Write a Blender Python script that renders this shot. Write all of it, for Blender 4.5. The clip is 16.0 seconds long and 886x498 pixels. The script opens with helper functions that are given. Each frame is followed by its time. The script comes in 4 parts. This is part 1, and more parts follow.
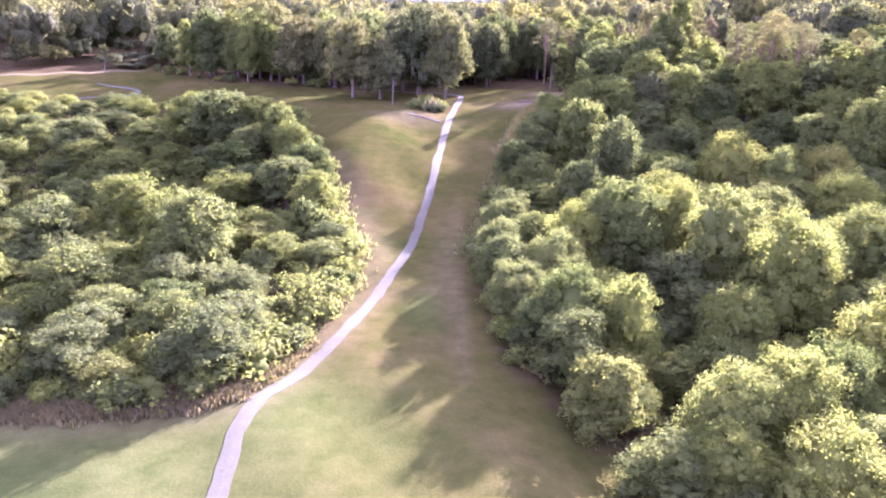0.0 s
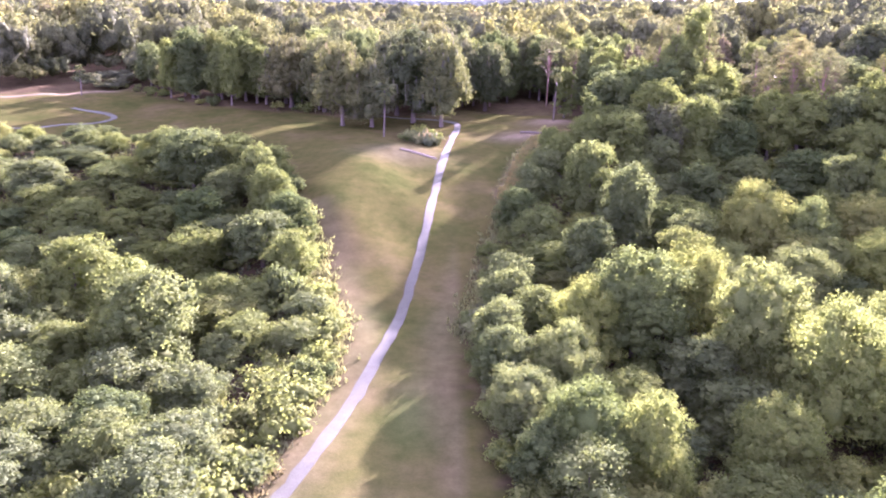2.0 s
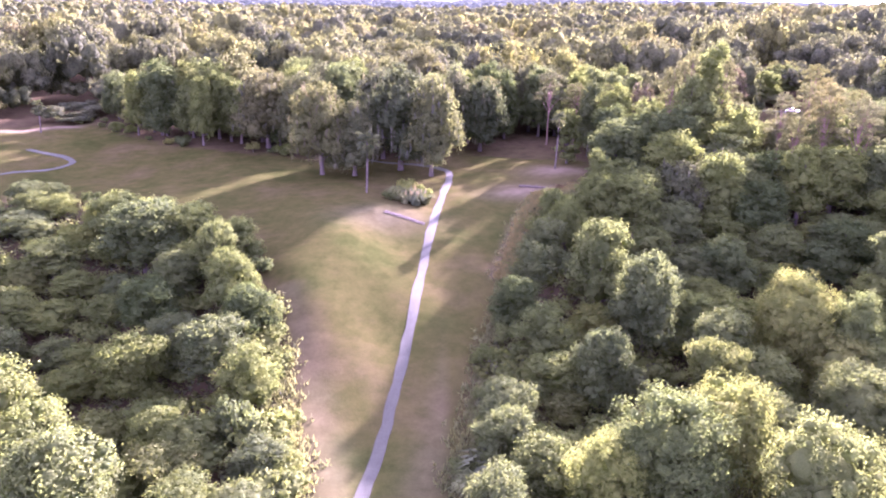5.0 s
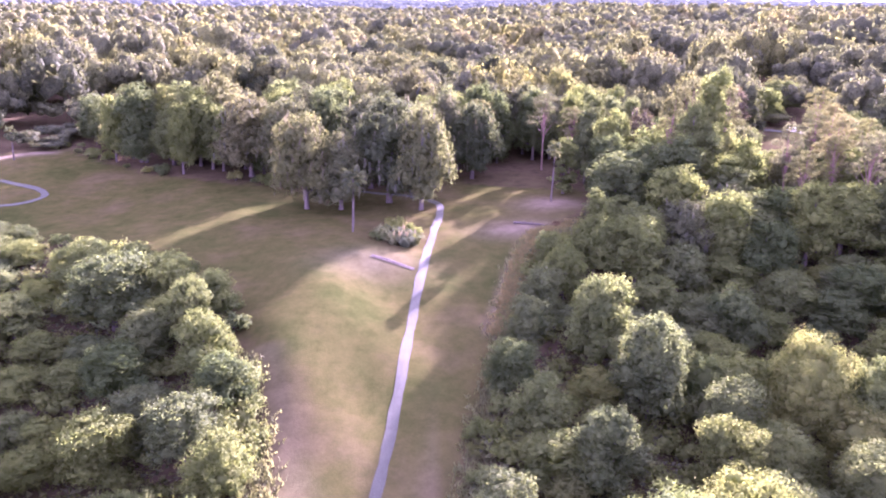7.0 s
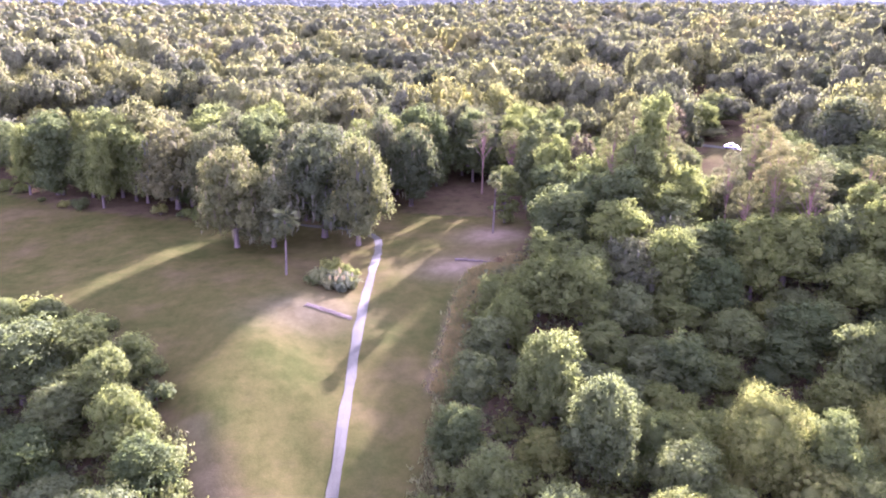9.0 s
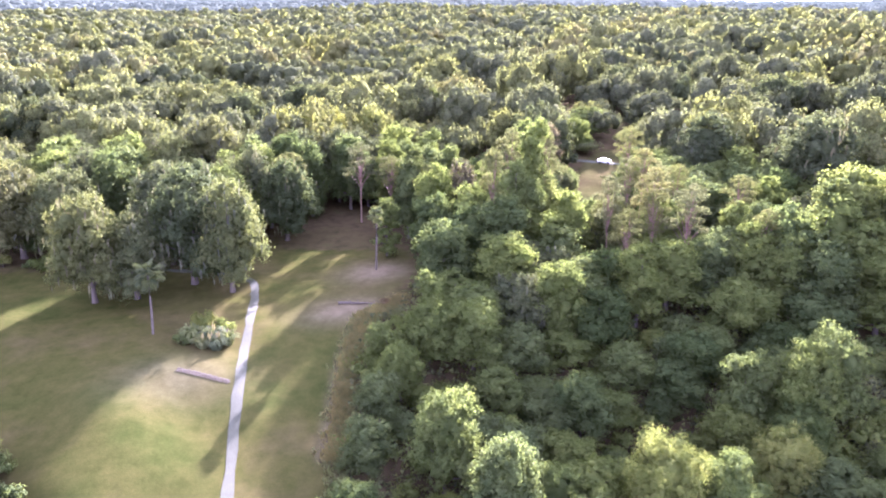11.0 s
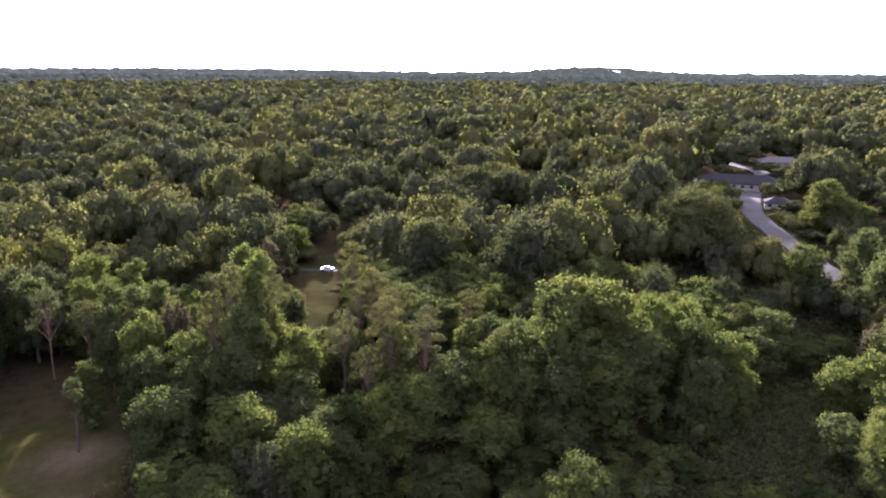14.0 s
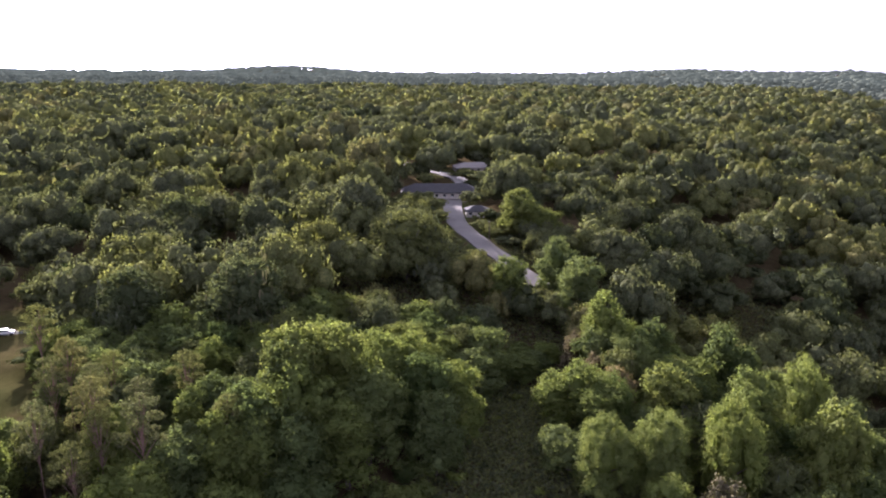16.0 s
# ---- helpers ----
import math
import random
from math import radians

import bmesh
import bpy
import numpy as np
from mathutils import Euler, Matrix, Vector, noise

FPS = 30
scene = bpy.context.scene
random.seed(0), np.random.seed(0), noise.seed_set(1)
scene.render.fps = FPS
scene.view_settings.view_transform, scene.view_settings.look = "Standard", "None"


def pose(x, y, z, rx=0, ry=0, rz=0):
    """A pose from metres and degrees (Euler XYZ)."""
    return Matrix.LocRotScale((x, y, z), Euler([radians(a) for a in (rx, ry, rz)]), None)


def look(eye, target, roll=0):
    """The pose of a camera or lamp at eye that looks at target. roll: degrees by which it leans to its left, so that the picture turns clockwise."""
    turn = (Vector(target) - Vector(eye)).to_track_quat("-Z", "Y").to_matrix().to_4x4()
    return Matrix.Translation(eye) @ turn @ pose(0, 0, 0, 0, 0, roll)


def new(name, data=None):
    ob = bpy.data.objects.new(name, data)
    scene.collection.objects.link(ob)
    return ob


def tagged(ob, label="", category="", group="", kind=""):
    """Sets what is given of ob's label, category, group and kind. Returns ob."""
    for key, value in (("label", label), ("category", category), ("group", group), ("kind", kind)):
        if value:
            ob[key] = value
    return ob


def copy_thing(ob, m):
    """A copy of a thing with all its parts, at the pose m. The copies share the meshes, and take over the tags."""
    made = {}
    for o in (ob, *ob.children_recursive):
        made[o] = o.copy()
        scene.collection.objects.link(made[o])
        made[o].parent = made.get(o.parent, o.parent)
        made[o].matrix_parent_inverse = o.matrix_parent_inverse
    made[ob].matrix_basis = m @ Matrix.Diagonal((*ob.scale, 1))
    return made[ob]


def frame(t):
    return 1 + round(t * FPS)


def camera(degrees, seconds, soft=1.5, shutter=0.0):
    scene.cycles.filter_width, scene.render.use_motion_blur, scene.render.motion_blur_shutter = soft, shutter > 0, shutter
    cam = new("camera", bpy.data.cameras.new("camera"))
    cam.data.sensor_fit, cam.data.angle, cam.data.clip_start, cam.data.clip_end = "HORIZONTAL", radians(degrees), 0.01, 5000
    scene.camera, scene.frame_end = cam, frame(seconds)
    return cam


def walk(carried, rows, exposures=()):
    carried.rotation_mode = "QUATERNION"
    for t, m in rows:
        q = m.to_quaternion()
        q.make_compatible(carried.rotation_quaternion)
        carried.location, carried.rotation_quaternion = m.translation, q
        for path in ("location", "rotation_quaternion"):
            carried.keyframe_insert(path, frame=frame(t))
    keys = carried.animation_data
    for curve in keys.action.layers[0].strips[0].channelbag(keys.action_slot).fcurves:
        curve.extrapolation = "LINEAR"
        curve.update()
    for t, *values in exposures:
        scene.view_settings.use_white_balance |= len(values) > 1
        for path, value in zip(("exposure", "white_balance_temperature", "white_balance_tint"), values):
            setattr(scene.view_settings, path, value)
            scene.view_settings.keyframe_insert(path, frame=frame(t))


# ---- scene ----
cam = camera(60.4, 16.0, 2.0)
SIZE = 0.92
PATH = [
    (0, (0.419, -1.431, 44.146), (0.423, 0.474, 43.537), 1.3),
    (0.5, (0.671, 3.672, 45.862), (0.674, 5.578, 45.254), 1.2),
    (1, (0.932, 8.763, 47.646), (0.936, 10.667, 47.036), 1.3),
    (1.5, (1.219, 13.775, 49.398), (1.223, 15.68, 48.788), 1.3),
    (2, (1.396, 19.017, 51.013), (1.401, 20.921, 50.402), 1.3),
    (2.5, (1.465, 24.015, 52.699), (1.472, 25.919, 52.087), 1.3),
    (3, (1.746, 28.922, 54.569), (1.753, 30.826, 53.957), 1.3),
    (3.5, (1.972, 33.753, 56.399), (1.98, 35.656, 55.785), 1.3),
    (4, (2.239, 38.393, 58.132), (2.247, 40.296, 57.517), 1.3),
    (6.5, (3.028, 56.628, 66.694), (3.061, 58.53, 66.077), 1.1),
    (7, (3.187, 59.52, 68.499), (3.22, 61.421, 67.88), 1.0),
    (7.5, (3.249, 62.292, 70.138), (3.294, 64.193, 69.52), 1.0),
    (8, (3.848, 64.818, 72.194), (3.927, 66.717, 71.573), 0.9),
    (10.5, (4.645, 78.317, 81.06), (5.05, 80.171, 80.43), 0.8),
    (11, (4.907, 80.668, 82.483), (5.401, 82.503, 81.86), 0.7),
    (11.5, (4.934, 83.063, 84.099), (5.52, 84.875, 83.488), 0.8),
    (12, (5.567, 85.657, 86.071), (6.258, 87.436, 85.476), 0.6),
    (12.5, (6.263, 88.53, 88.914), (7.079, 90.268, 88.353), 0.5),
    (13, (6.881, 91.561, 91.381), (7.822, 93.25, 90.872), 0.5),
    (13.5, (8.017, 94.661, 93.645), (9.076, 96.294, 93.184), 0.4),
    (14, (9.586, 97.501, 95.855), (10.751, 99.062, 95.402), 0.4),
    (14.5, (10.811, 99.771, 98.261), (12.095, 101.236, 97.807), 0.3),
    (15, (12.112, 102.866, 100.72), (13.543, 104.188, 100.266), 0.4),
    (15.5, (13.404, 104.387, 103.666), (14.96, 105.558, 103.208), 0.5),
    (16, (15.21, 106.609, 105.491), (16.878, 107.616, 105.035), 0.4),
]
EXPOSURES = [(0, 4.1, 5150, 77), (4.0, 4.15, 5150, 82), (7.0, 4.2, 5100, 95), (8.2, 4.2, 5100, 91), (10.3, 4.2, 5000, 57), (12.0, 4.15, 5000, 54), (13.0, 3.5, 5150, 50), (13.6, 2.7, 5300, 46), (14.5, 2.15, 5400, 42), (16.0, 2.3, 5450, 38)]
walk(cam, [(t, look(Vector(eye) * SIZE, Vector(target) * SIZE, roll)) for t, eye, target, roll in PATH], EXPOSURES)

# ---- light ----
SUN_AZIMUTH, SUN_HEIGHT = radians(31.5), radians(17)
world = bpy.data.worlds.new("sky")
scene.world = world
world.use_nodes = True
wn = world.node_tree
sky = wn.nodes.new("ShaderNodeTexSky")
sky.sky_type, sky.sun_disc = "NISHITA", False
sky.sun_elevation, sky.sun_rotation = SUN_HEIGHT, SUN_AZIMUTH
sky.air_density, sky.dust_density, sky.ozone_density, sky.altitude = 1.0, 2.0, 1.0, 50
haze = wn.nodes.new("ShaderNodeHueSaturation")
haze.inputs["Saturation"].default_value = 0.08
wn.links.new(sky.outputs[0], haze.inputs["Color"])
wn.links.new(haze.outputs[0], wn.nodes["Background"].inputs["Color"])
wn.nodes["Background"].inputs["Strength"].default_value = 0.098
sun = new("sun", bpy.data.lights.new("sun", "SUN"))
sun.data.energy, sun.data.angle, sun.data.color = 5.0, radians(0.6), (1.0, 0.89, 0.7)
to_sun = Vector((math.sin(SUN_AZIMUTH) * math.cos(SUN_HEIGHT), math.cos(SUN_AZIMUTH) * math.cos(SUN_HEIGHT), math.sin(SUN_HEIGHT)))
sun.matrix_world = look((0, 0, 300), Vector((0, 0, 300)) - to_sun)


# ---- materials ----
def material(name):
    m = bpy.data.materials.new(name)
    m.use_nodes = True
    return m, m.node_tree, m.node_tree.nodes["Principled BSDF"]


def node(nt, kind, **values):
    n = nt.nodes.new(kind)
    for key, value in values.items():
        if key in n.inputs:
            n.inputs[key].default_value = value
    return n


def ramp(nt, source, stops):
    n = nt.nodes.new("ShaderNodeValToRGB")
    while len(n.color_ramp.elements) < len(stops):
        n.color_ramp.elements.new(0.5)
    for e, (at, c) in zip(n.color_ramp.elements, stops):
        e.position, e.color = at, (*c, 1)
    nt.links.new(source, n.inputs[0])
    return n.outputs[0]


def mix(nt, factor, a, b, blend="MIX"):
    n = nt.nodes.new("ShaderNodeMix")
    n.data_type, n.blend_type = "RGBA", blend
    for value, at in ((factor, 0), (a, 6), (b, 7)):
        if isinstance(value, bpy.types.NodeSocket):
            nt.links.new(value, n.inputs[at])
        else:
            n.inputs[at].default_value = value if at == 0 else (*value, 1)
    return n.outputs[2]


def noise_of(nt, scale, detail=4.0, rough=0.6):
    n = node(nt, "ShaderNodeTexNoise", Scale=scale, Detail=detail, Roughness=rough)
    g = nt.nodes.new("ShaderNodeNewGeometry")
    nt.links.new(g.outputs["Position"], n.inputs["Vector"])
    return n.outputs[0]


def leaf_material(name, dark, light, through_light=0.35, tinted=False, rough=0.6):
    """Foliage: each leaf clump and each tree differs a little; light shines through."""
    m, nt, p = material(name)
    g = nt.nodes.new("ShaderNodeNewGeometry")
    if tinted:
        tone = nt.nodes.new("ShaderNodeAttribute")
        tone.attribute_name = "tint"
        tone = tone.outputs["Fac"]
    else:
        tone = nt.nodes.new("ShaderNodeObjectInfo").outputs["Random"]
    grain = ramp(nt, noise_of(nt, 7.0, 3, 0.7), [(0.3, (0.76, 0.78, 0.75)), (0.7, (1.2, 1.2, 1.16))])
    mid = [0.5 * (a + b) for a, b in zip(dark, light)]
    leaf = mix(nt, g.outputs["Random Per Island"], [0.4 * a + 0.6 * b for a, b in zip(dark, mid)], [0.4 * a + 0.6 * b for a, b in zip(light, mid)])
    leaf = mix(nt, 1.0, leaf, grain, "MULTIPLY")
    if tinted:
        # muted tree tones: their own variety, with some distance haze in the colour
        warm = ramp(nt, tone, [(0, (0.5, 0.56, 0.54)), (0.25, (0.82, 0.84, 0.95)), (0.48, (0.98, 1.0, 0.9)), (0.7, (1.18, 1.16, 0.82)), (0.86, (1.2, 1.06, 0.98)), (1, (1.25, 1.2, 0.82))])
    else:
        warm = ramp(nt, tone, [(0, (0.62, 0.7, 0.66)), (0.3, (0.9, 0.92, 1.0)), (0.6, (1.02, 1.04, 0.88)), (0.85, (1.14, 1.14, 0.88)), (1, (1.16, 1.08, 0.95))])
    col = mix(nt, 1.0, leaf, warm, "MULTIPLY")
    patch = ramp(nt, noise_of(nt, 0.35, 3), [(0.3, (0.75, 0.8, 0.75)), (0.7, (1.15, 1.12, 1.0))])
    col = mix(nt, 1.0, col, patch, "MULTIPLY")
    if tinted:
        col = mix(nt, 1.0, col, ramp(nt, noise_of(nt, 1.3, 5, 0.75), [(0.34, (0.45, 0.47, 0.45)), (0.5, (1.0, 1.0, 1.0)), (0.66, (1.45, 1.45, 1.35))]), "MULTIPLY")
    nt.links.new(col, p.inputs["Base Color"])
    p.inputs["Roughness"].default_value = rough
    p.inputs["Specular IOR Level"].default_value = 0.0
    t = nt.nodes.new("ShaderNodeBsdfTranslucent")
    if tinted:
        b = node(nt, "ShaderNodeBump", Strength=0.9, Distance=1.2)
        nt.links.new(noise_of(nt, 0.75, 4, 0.65), b.inputs["Height"])
        nt.links.new(b.outputs[0], p.inputs["Normal"])
        nt.links.new(b.outputs[0], t.inputs["Normal"])
    nt.links.new(mix(nt, 1.0, col, (1.32, 1.34, 0.74), "MULTIPLY"), t.inputs["Color"])
    s = node(nt, "ShaderNodeMixShader", Fac=through_light)
    nt.links.new(p.outputs[0], s.inputs[1])
    nt.links.new(t.outputs[0], s.inputs[2])
    nt.links.new(s.outputs[0], nt.nodes["Material Output"].inputs["Surface"])
    return m


def plain_material(name, low, high, scale, rough=0.8, bump=0.3, fine=None):
    """A dull surface, mottled at two sizes, with a little relief."""
    m, nt, p = material(name)
    n = noise_of(nt, scale)
    f = noise_of(nt, fine or scale * 8, 3)
    col = ramp(nt, n, [(0.3, low), (0.7, high)])
    col = mix(nt, 0.5, col, ramp(nt, f, [(0.25, tuple(0.75 * c for c in low)), (0.75, tuple(min(1, 1.2 * c) for c in high))]))
    nt.links.new(col, p.inputs["Base Color"])
    p.inputs["Roughness"].default_value = rough
    p.inputs["Specular IOR Level"].default_value = 0.12
    b = node(nt, "ShaderNodeBump", Strength=bump, Distance=0.1)
    nt.links.new(f, b.inputs["Height"])
    nt.links.new(b.outputs[0], p.inputs["Normal"])
    return m


def ground_material():
    """Meadow, woodland floor and sandy turf, laid out by the mesh's own cover attribute."""
    m, nt, p = material("ground")
    a = nt.nodes.new("ShaderNodeVertexColor")
    a.layer_name = "cover"
    sep = nt.nodes.new("ShaderNodeSeparateColor")
    nt.links.new(a.outputs[0], sep.inputs[0])
    big, mid, fine = noise_of(nt, 0.045, 4, 0.65), noise_of(nt, 0.3, 5, 0.7), noise_of(nt, 3.0, 4, 0.7)
    grass = ramp(nt, big, [(0.32, (0.034, 0.04, 0.011)), (0.5, (0.05, 0.049, 0.015)), (0.68, (0.066, 0.056, 0.023))])
    grass = mix(nt, 1.0, grass, ramp(nt, mid, [(0.3, (0.72, 0.78, 0.7)), (0.7, (1.2, 1.15, 1.1))]), "MULTIPLY")
    lush = ramp(nt, mid, [(0.3, (0.032, 0.046, 0.013)), (0.7, (0.056, 0.07, 0.022))])
    # sand colour, also painted on one sunlit strip of far grass
    sand_and_lit_strip = ramp(nt, mid, [(0.3, (0.1, 0.078, 0.044)), (0.7, (0.16, 0.132, 0.084))])
    litter = ramp(nt, mid, [(0.3, (0.034, 0.028, 0.015)), (0.55, (0.066, 0.05, 0.025)), (0.75, (0.052, 0.056, 0.02))])
    col = mix(nt, sep.outputs[2], grass, lush)
    col = mix(nt, sep.outputs[1], col, sand_and_lit_strip)
    col = mix(nt, sep.outputs[0], col, litter)
    col = mix(nt, 1.0, col, ramp(nt, fine, [(0.25, (0.85, 0.86, 0.85)), (0.75, (1.1, 1.1, 1.08))]), "MULTIPLY")
    nt.links.new(col, p.inputs["Base Color"])
    p.inputs["Roughness"].default_value = 0.95
    p.inputs["Specular IOR Level"].default_value = 0.0
    b = node(nt, "ShaderNodeBump", Strength=0.25, Distance=0.2)
    nt.links.new(fine, b.inputs["Height"])
    nt.links.new(b.outputs[0], p.inputs["Normal"])
    return m


GROUND = ground_material()
CONCRETE = plain_material("pale_concrete", (0.045, 0.048, 0.03), (0.064, 0.068, 0.042), 0.5, 0.85, 0.2, 6)
ASPHALT = plain_material("worn_asphalt", (0.1, 0.092, 0.082), (0.15, 0.138, 0.122), 0.2, 0.85, 0.2, 5)
KERB = plain_material("kerb_concrete", (0.4, 0.38, 0.34), (0.55, 0.52, 0.47), 0.5, 0.85, 0.2, 5)
BARK = plain_material("grey_brown_bark", (0.055, 0.044, 0.034), (0.12, 0.1, 0.08), 1.5, 0.9, 0.6, 9)
PINE_BARK = plain_material("red_brown_bark", (0.1, 0.065, 0.045), (0.22, 0.15, 0.11), 1.5, 0.9, 0.6, 9)
LEAF = leaf_material("green_leaves", (0.08, 0.1, 0.042), (0.152, 0.174, 0.073), 0.5)
LEAF_PALE = leaf_material("yellow_green_leaves", (0.108, 0.13, 0.048), (0.19, 0.212, 0.084), 0.5)
LEAF_OAK = leaf_material("grey_green_leaves", (0.068, 0.078, 0.042), (0.124, 0.132, 0.07), 0.42)
LEAF_GOLD = leaf_material("golden_green_leaves", (0.13, 0.14, 0.045), (0.27, 0.26, 0.09), 0.45)
NEEDLES = leaf_material("pine_needles", (0.068, 0.075, 0.042), (0.15, 0.15, 0.08), 0.45)
MOSS = leaf_material("grey_hanging_moss", (0.07, 0.072, 0.05), (0.12, 0.118, 0.082), 0.2, rough=0.9)
FROND = leaf_material("palm_fronds", (0.07, 0.085, 0.045), (0.15, 0.16, 0.095), 0.3)
PLUME = leaf_material("pale_plumes", (0.2, 0.17, 0.125), (0.32, 0.28, 0.21), 0.4, rough=0.9)
# greyer than the near leaves: own grey-brown, plus a little haze painted in
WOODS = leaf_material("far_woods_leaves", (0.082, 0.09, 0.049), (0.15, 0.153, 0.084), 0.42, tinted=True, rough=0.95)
STRAW = leaf_material("dry_grass_blades", (0.1, 0.085, 0.045), (0.19, 0.16, 0.095), 0.35, tinted=False, rough=0.9)
BROWN = leaf_material("brown_leaves", (0.085, 0.07, 0.045), (0.17, 0.14, 0.095), 0.3, rough=0.9)
TWIGS = leaf_material("dead_twigs", (0.075, 0.052, 0.028), (0.16, 0.118, 0.07), 0.2, rough=0.95)
BANK = leaf_material("tan_bank_grass", (0.11, 0.094, 0.056), (0.22, 0.182, 0.115), 0.4, rough=0.9)
WEEDS = leaf_material("brown_green_weeds", (0.09, 0.1, 0.045), (0.2, 0.195, 0.1), 0.45, rough=0.9)


# ---- the lie of the land ----
def step(a, b, v):
    t = np.clip((v - a) / (b - a), 0, 1)
    return t * t * (3 - 2 * t)


def hump(x, y, cx, cy, sx, sy):
    return np.exp(-((x - cx) / sx) ** 2 - ((y - cy) / sy) ** 2)


def height(x, y):
    """Ground height: flat to the south, a rise up to a shoulder of the meadow, then a long slow climb to low hills."""
    x, y = np.asarray(x, float), np.asarray(y, float)
    r = np.hypot(x - 5, y - 95)
    z = 12.6 * step(122, 226, y + 0.06 * x) + 4.0 * step(235, 420, y)
    z = z + 4.3 * hump(x, y, -20, 176, 12, 26) + 1.2 * hump(x, y, -8, 205, 14, 9)
    z = z - 4.0 * hump(x, y, -108, 238, 45, 32)
    z = z - 8.0 * step(6, 34, x) * step(150, 78, y) + 9.0 * hump(x, y, 180, 138, 42, 40)
    z = z - 6.0 * hump(x, y, -58, 128, 27, 36) - 6.0 * hump(x, y, 62, 168, 30, 30)
    z = z + 3.0 * hump(x, y, 38, 240, 22, 26) + 8.0 * step(60, 140, x) * step(180, 270, y)
    z = z + 12.0 * step(130, 400, x) * step(60, 260, y)
    z = z + 0.35 * np.sin(0.11 * x + 1.0) * np.sin(0.083 * y) + 0.2 * np.sin(0.31 * x + 0.2 * y)
    z = z + 31.0 * step(900, 4700, r)
    bearing = np.degrees(np.arctan2(x - 5, y - 95))
    ridge = 34 * np.exp(-((bearing - 47.5) / 4.5) ** 2) + 26 * np.exp(-((bearing - 76) / 5) ** 2) + 22 * np.exp(-((bearing - 87) / 6) ** 2) + 10 * np.exp(-((bearing - 20) / 14) ** 2)
    return z + ridge * step(3300, 4500, r) - 0.5 * step(-15, -40, x) * step(110, 60, y)


def inside(poly, x, y):
    """Whether points lie in a polygon."""
    x, y = np.asarray(x, float), np.asarray(y, float)
    hit = np.zeros(x.shape, bool)
    for (x0, y0), (x1, y1) in zip(poly, poly[1:] + poly[:1]):
        if y0 != y1:
            hit ^= ((y0 > y) != (y1 > y)) & (x < (x1 - x0) * (y - y0) / (y1 - y0) + x0)
    return hit


def off_line(line, x, y):
    """Distance of points from a line of corners."""
    x, y = np.asarray(x, float), np.asarray(y, float)
    best = np.full(x.shape, 1e9)
    for (x0, y0), (x1, y1) in zip(line, line[1:]):
        dx, dy = x1 - x0, y1 - y0
        t = np.clip(((x - x0) * dx + (y - y0) * dy) / (dx * dx + dy * dy), 0, 1)
        best = np.minimum(best, np.hypot(x - x0 - t * dx, y - y0 - t * dy))
    return best


LEFT_EDGE = [(-120, 60), (-46, 70), (-36, 69.5), (-23, 72.5), (-17.5, 86), (-13, 107), (-14, 124), (-20, 146), (-27, 166), (-33, 184), (-46, 202), (-75, 214), (-112, 226), (-170, 226)]
BACK_EDGE = [(-175, 286), (-150, 292), (-120, 309), (-106, 296), (-80, 277), (-45, 266), (-28, 256), (-8, 262), (8, 276), (30, 282)]
RIGHT_EDGE = [(44, 262), (42, 240), (33, 219), (26, 216), (21, 204), (17, 185), (12.5, 163), (8, 142), (5, 122), (5.5, 104), (9, 80), (19, 66), (27, 52), (36, 20), (66, -60)]
MEADOW = LEFT_EDGE + BACK_EDGE + RIGHT_EDGE + [(-120, -60)]
YARD = [(98, 273), (107, 268), (117, 284), (127, 297), (146, 295), (150, 302), (140, 314), (146, 322), (142, 333), (130, 329), (118, 312), (106, 290)]
ROAD_LINE = [(282, 130), (270, 160), (264, 188), (265, 204), (270, 215), (278, 227), (285, 240), (294, 253), (308, 268), (326, 281), (345, 292), (368, 303), (391, 313), (408, 330), (420, 352), (440, 390), (470, 440)]
LITTER = [(12, 268), (12, 300), (40, 305), (62, 290), (60, 262), (44, 256)]


def smooth_line(points, n=8):
    """A smooth curve through corners."""
    p = [Vector((*a, 0)) for a in points]
    p = [2 * p[0] - p[1]] + p + [2 * p[-1] - p[-2]]
    out = []
    for a, b, c, d in zip(p, p[1:], p[2:], p[3:]):
        for i in range(n):
            t = i / n
            out.append(0.5 * (2 * b + (c - a) * t + (2 * a - 5 * b + 4 * c - d) * t * t + (3 * b - a - 3 * c + d) * t ** 3))
    out.append(p[-2])
    return [(v.x, v.y) for v in out]


def is_open(x, y):
    return inside(MEADOW, x, y) | inside(YARD, x, y) | (off_line(ROAD_LINE, x, y) < 7)


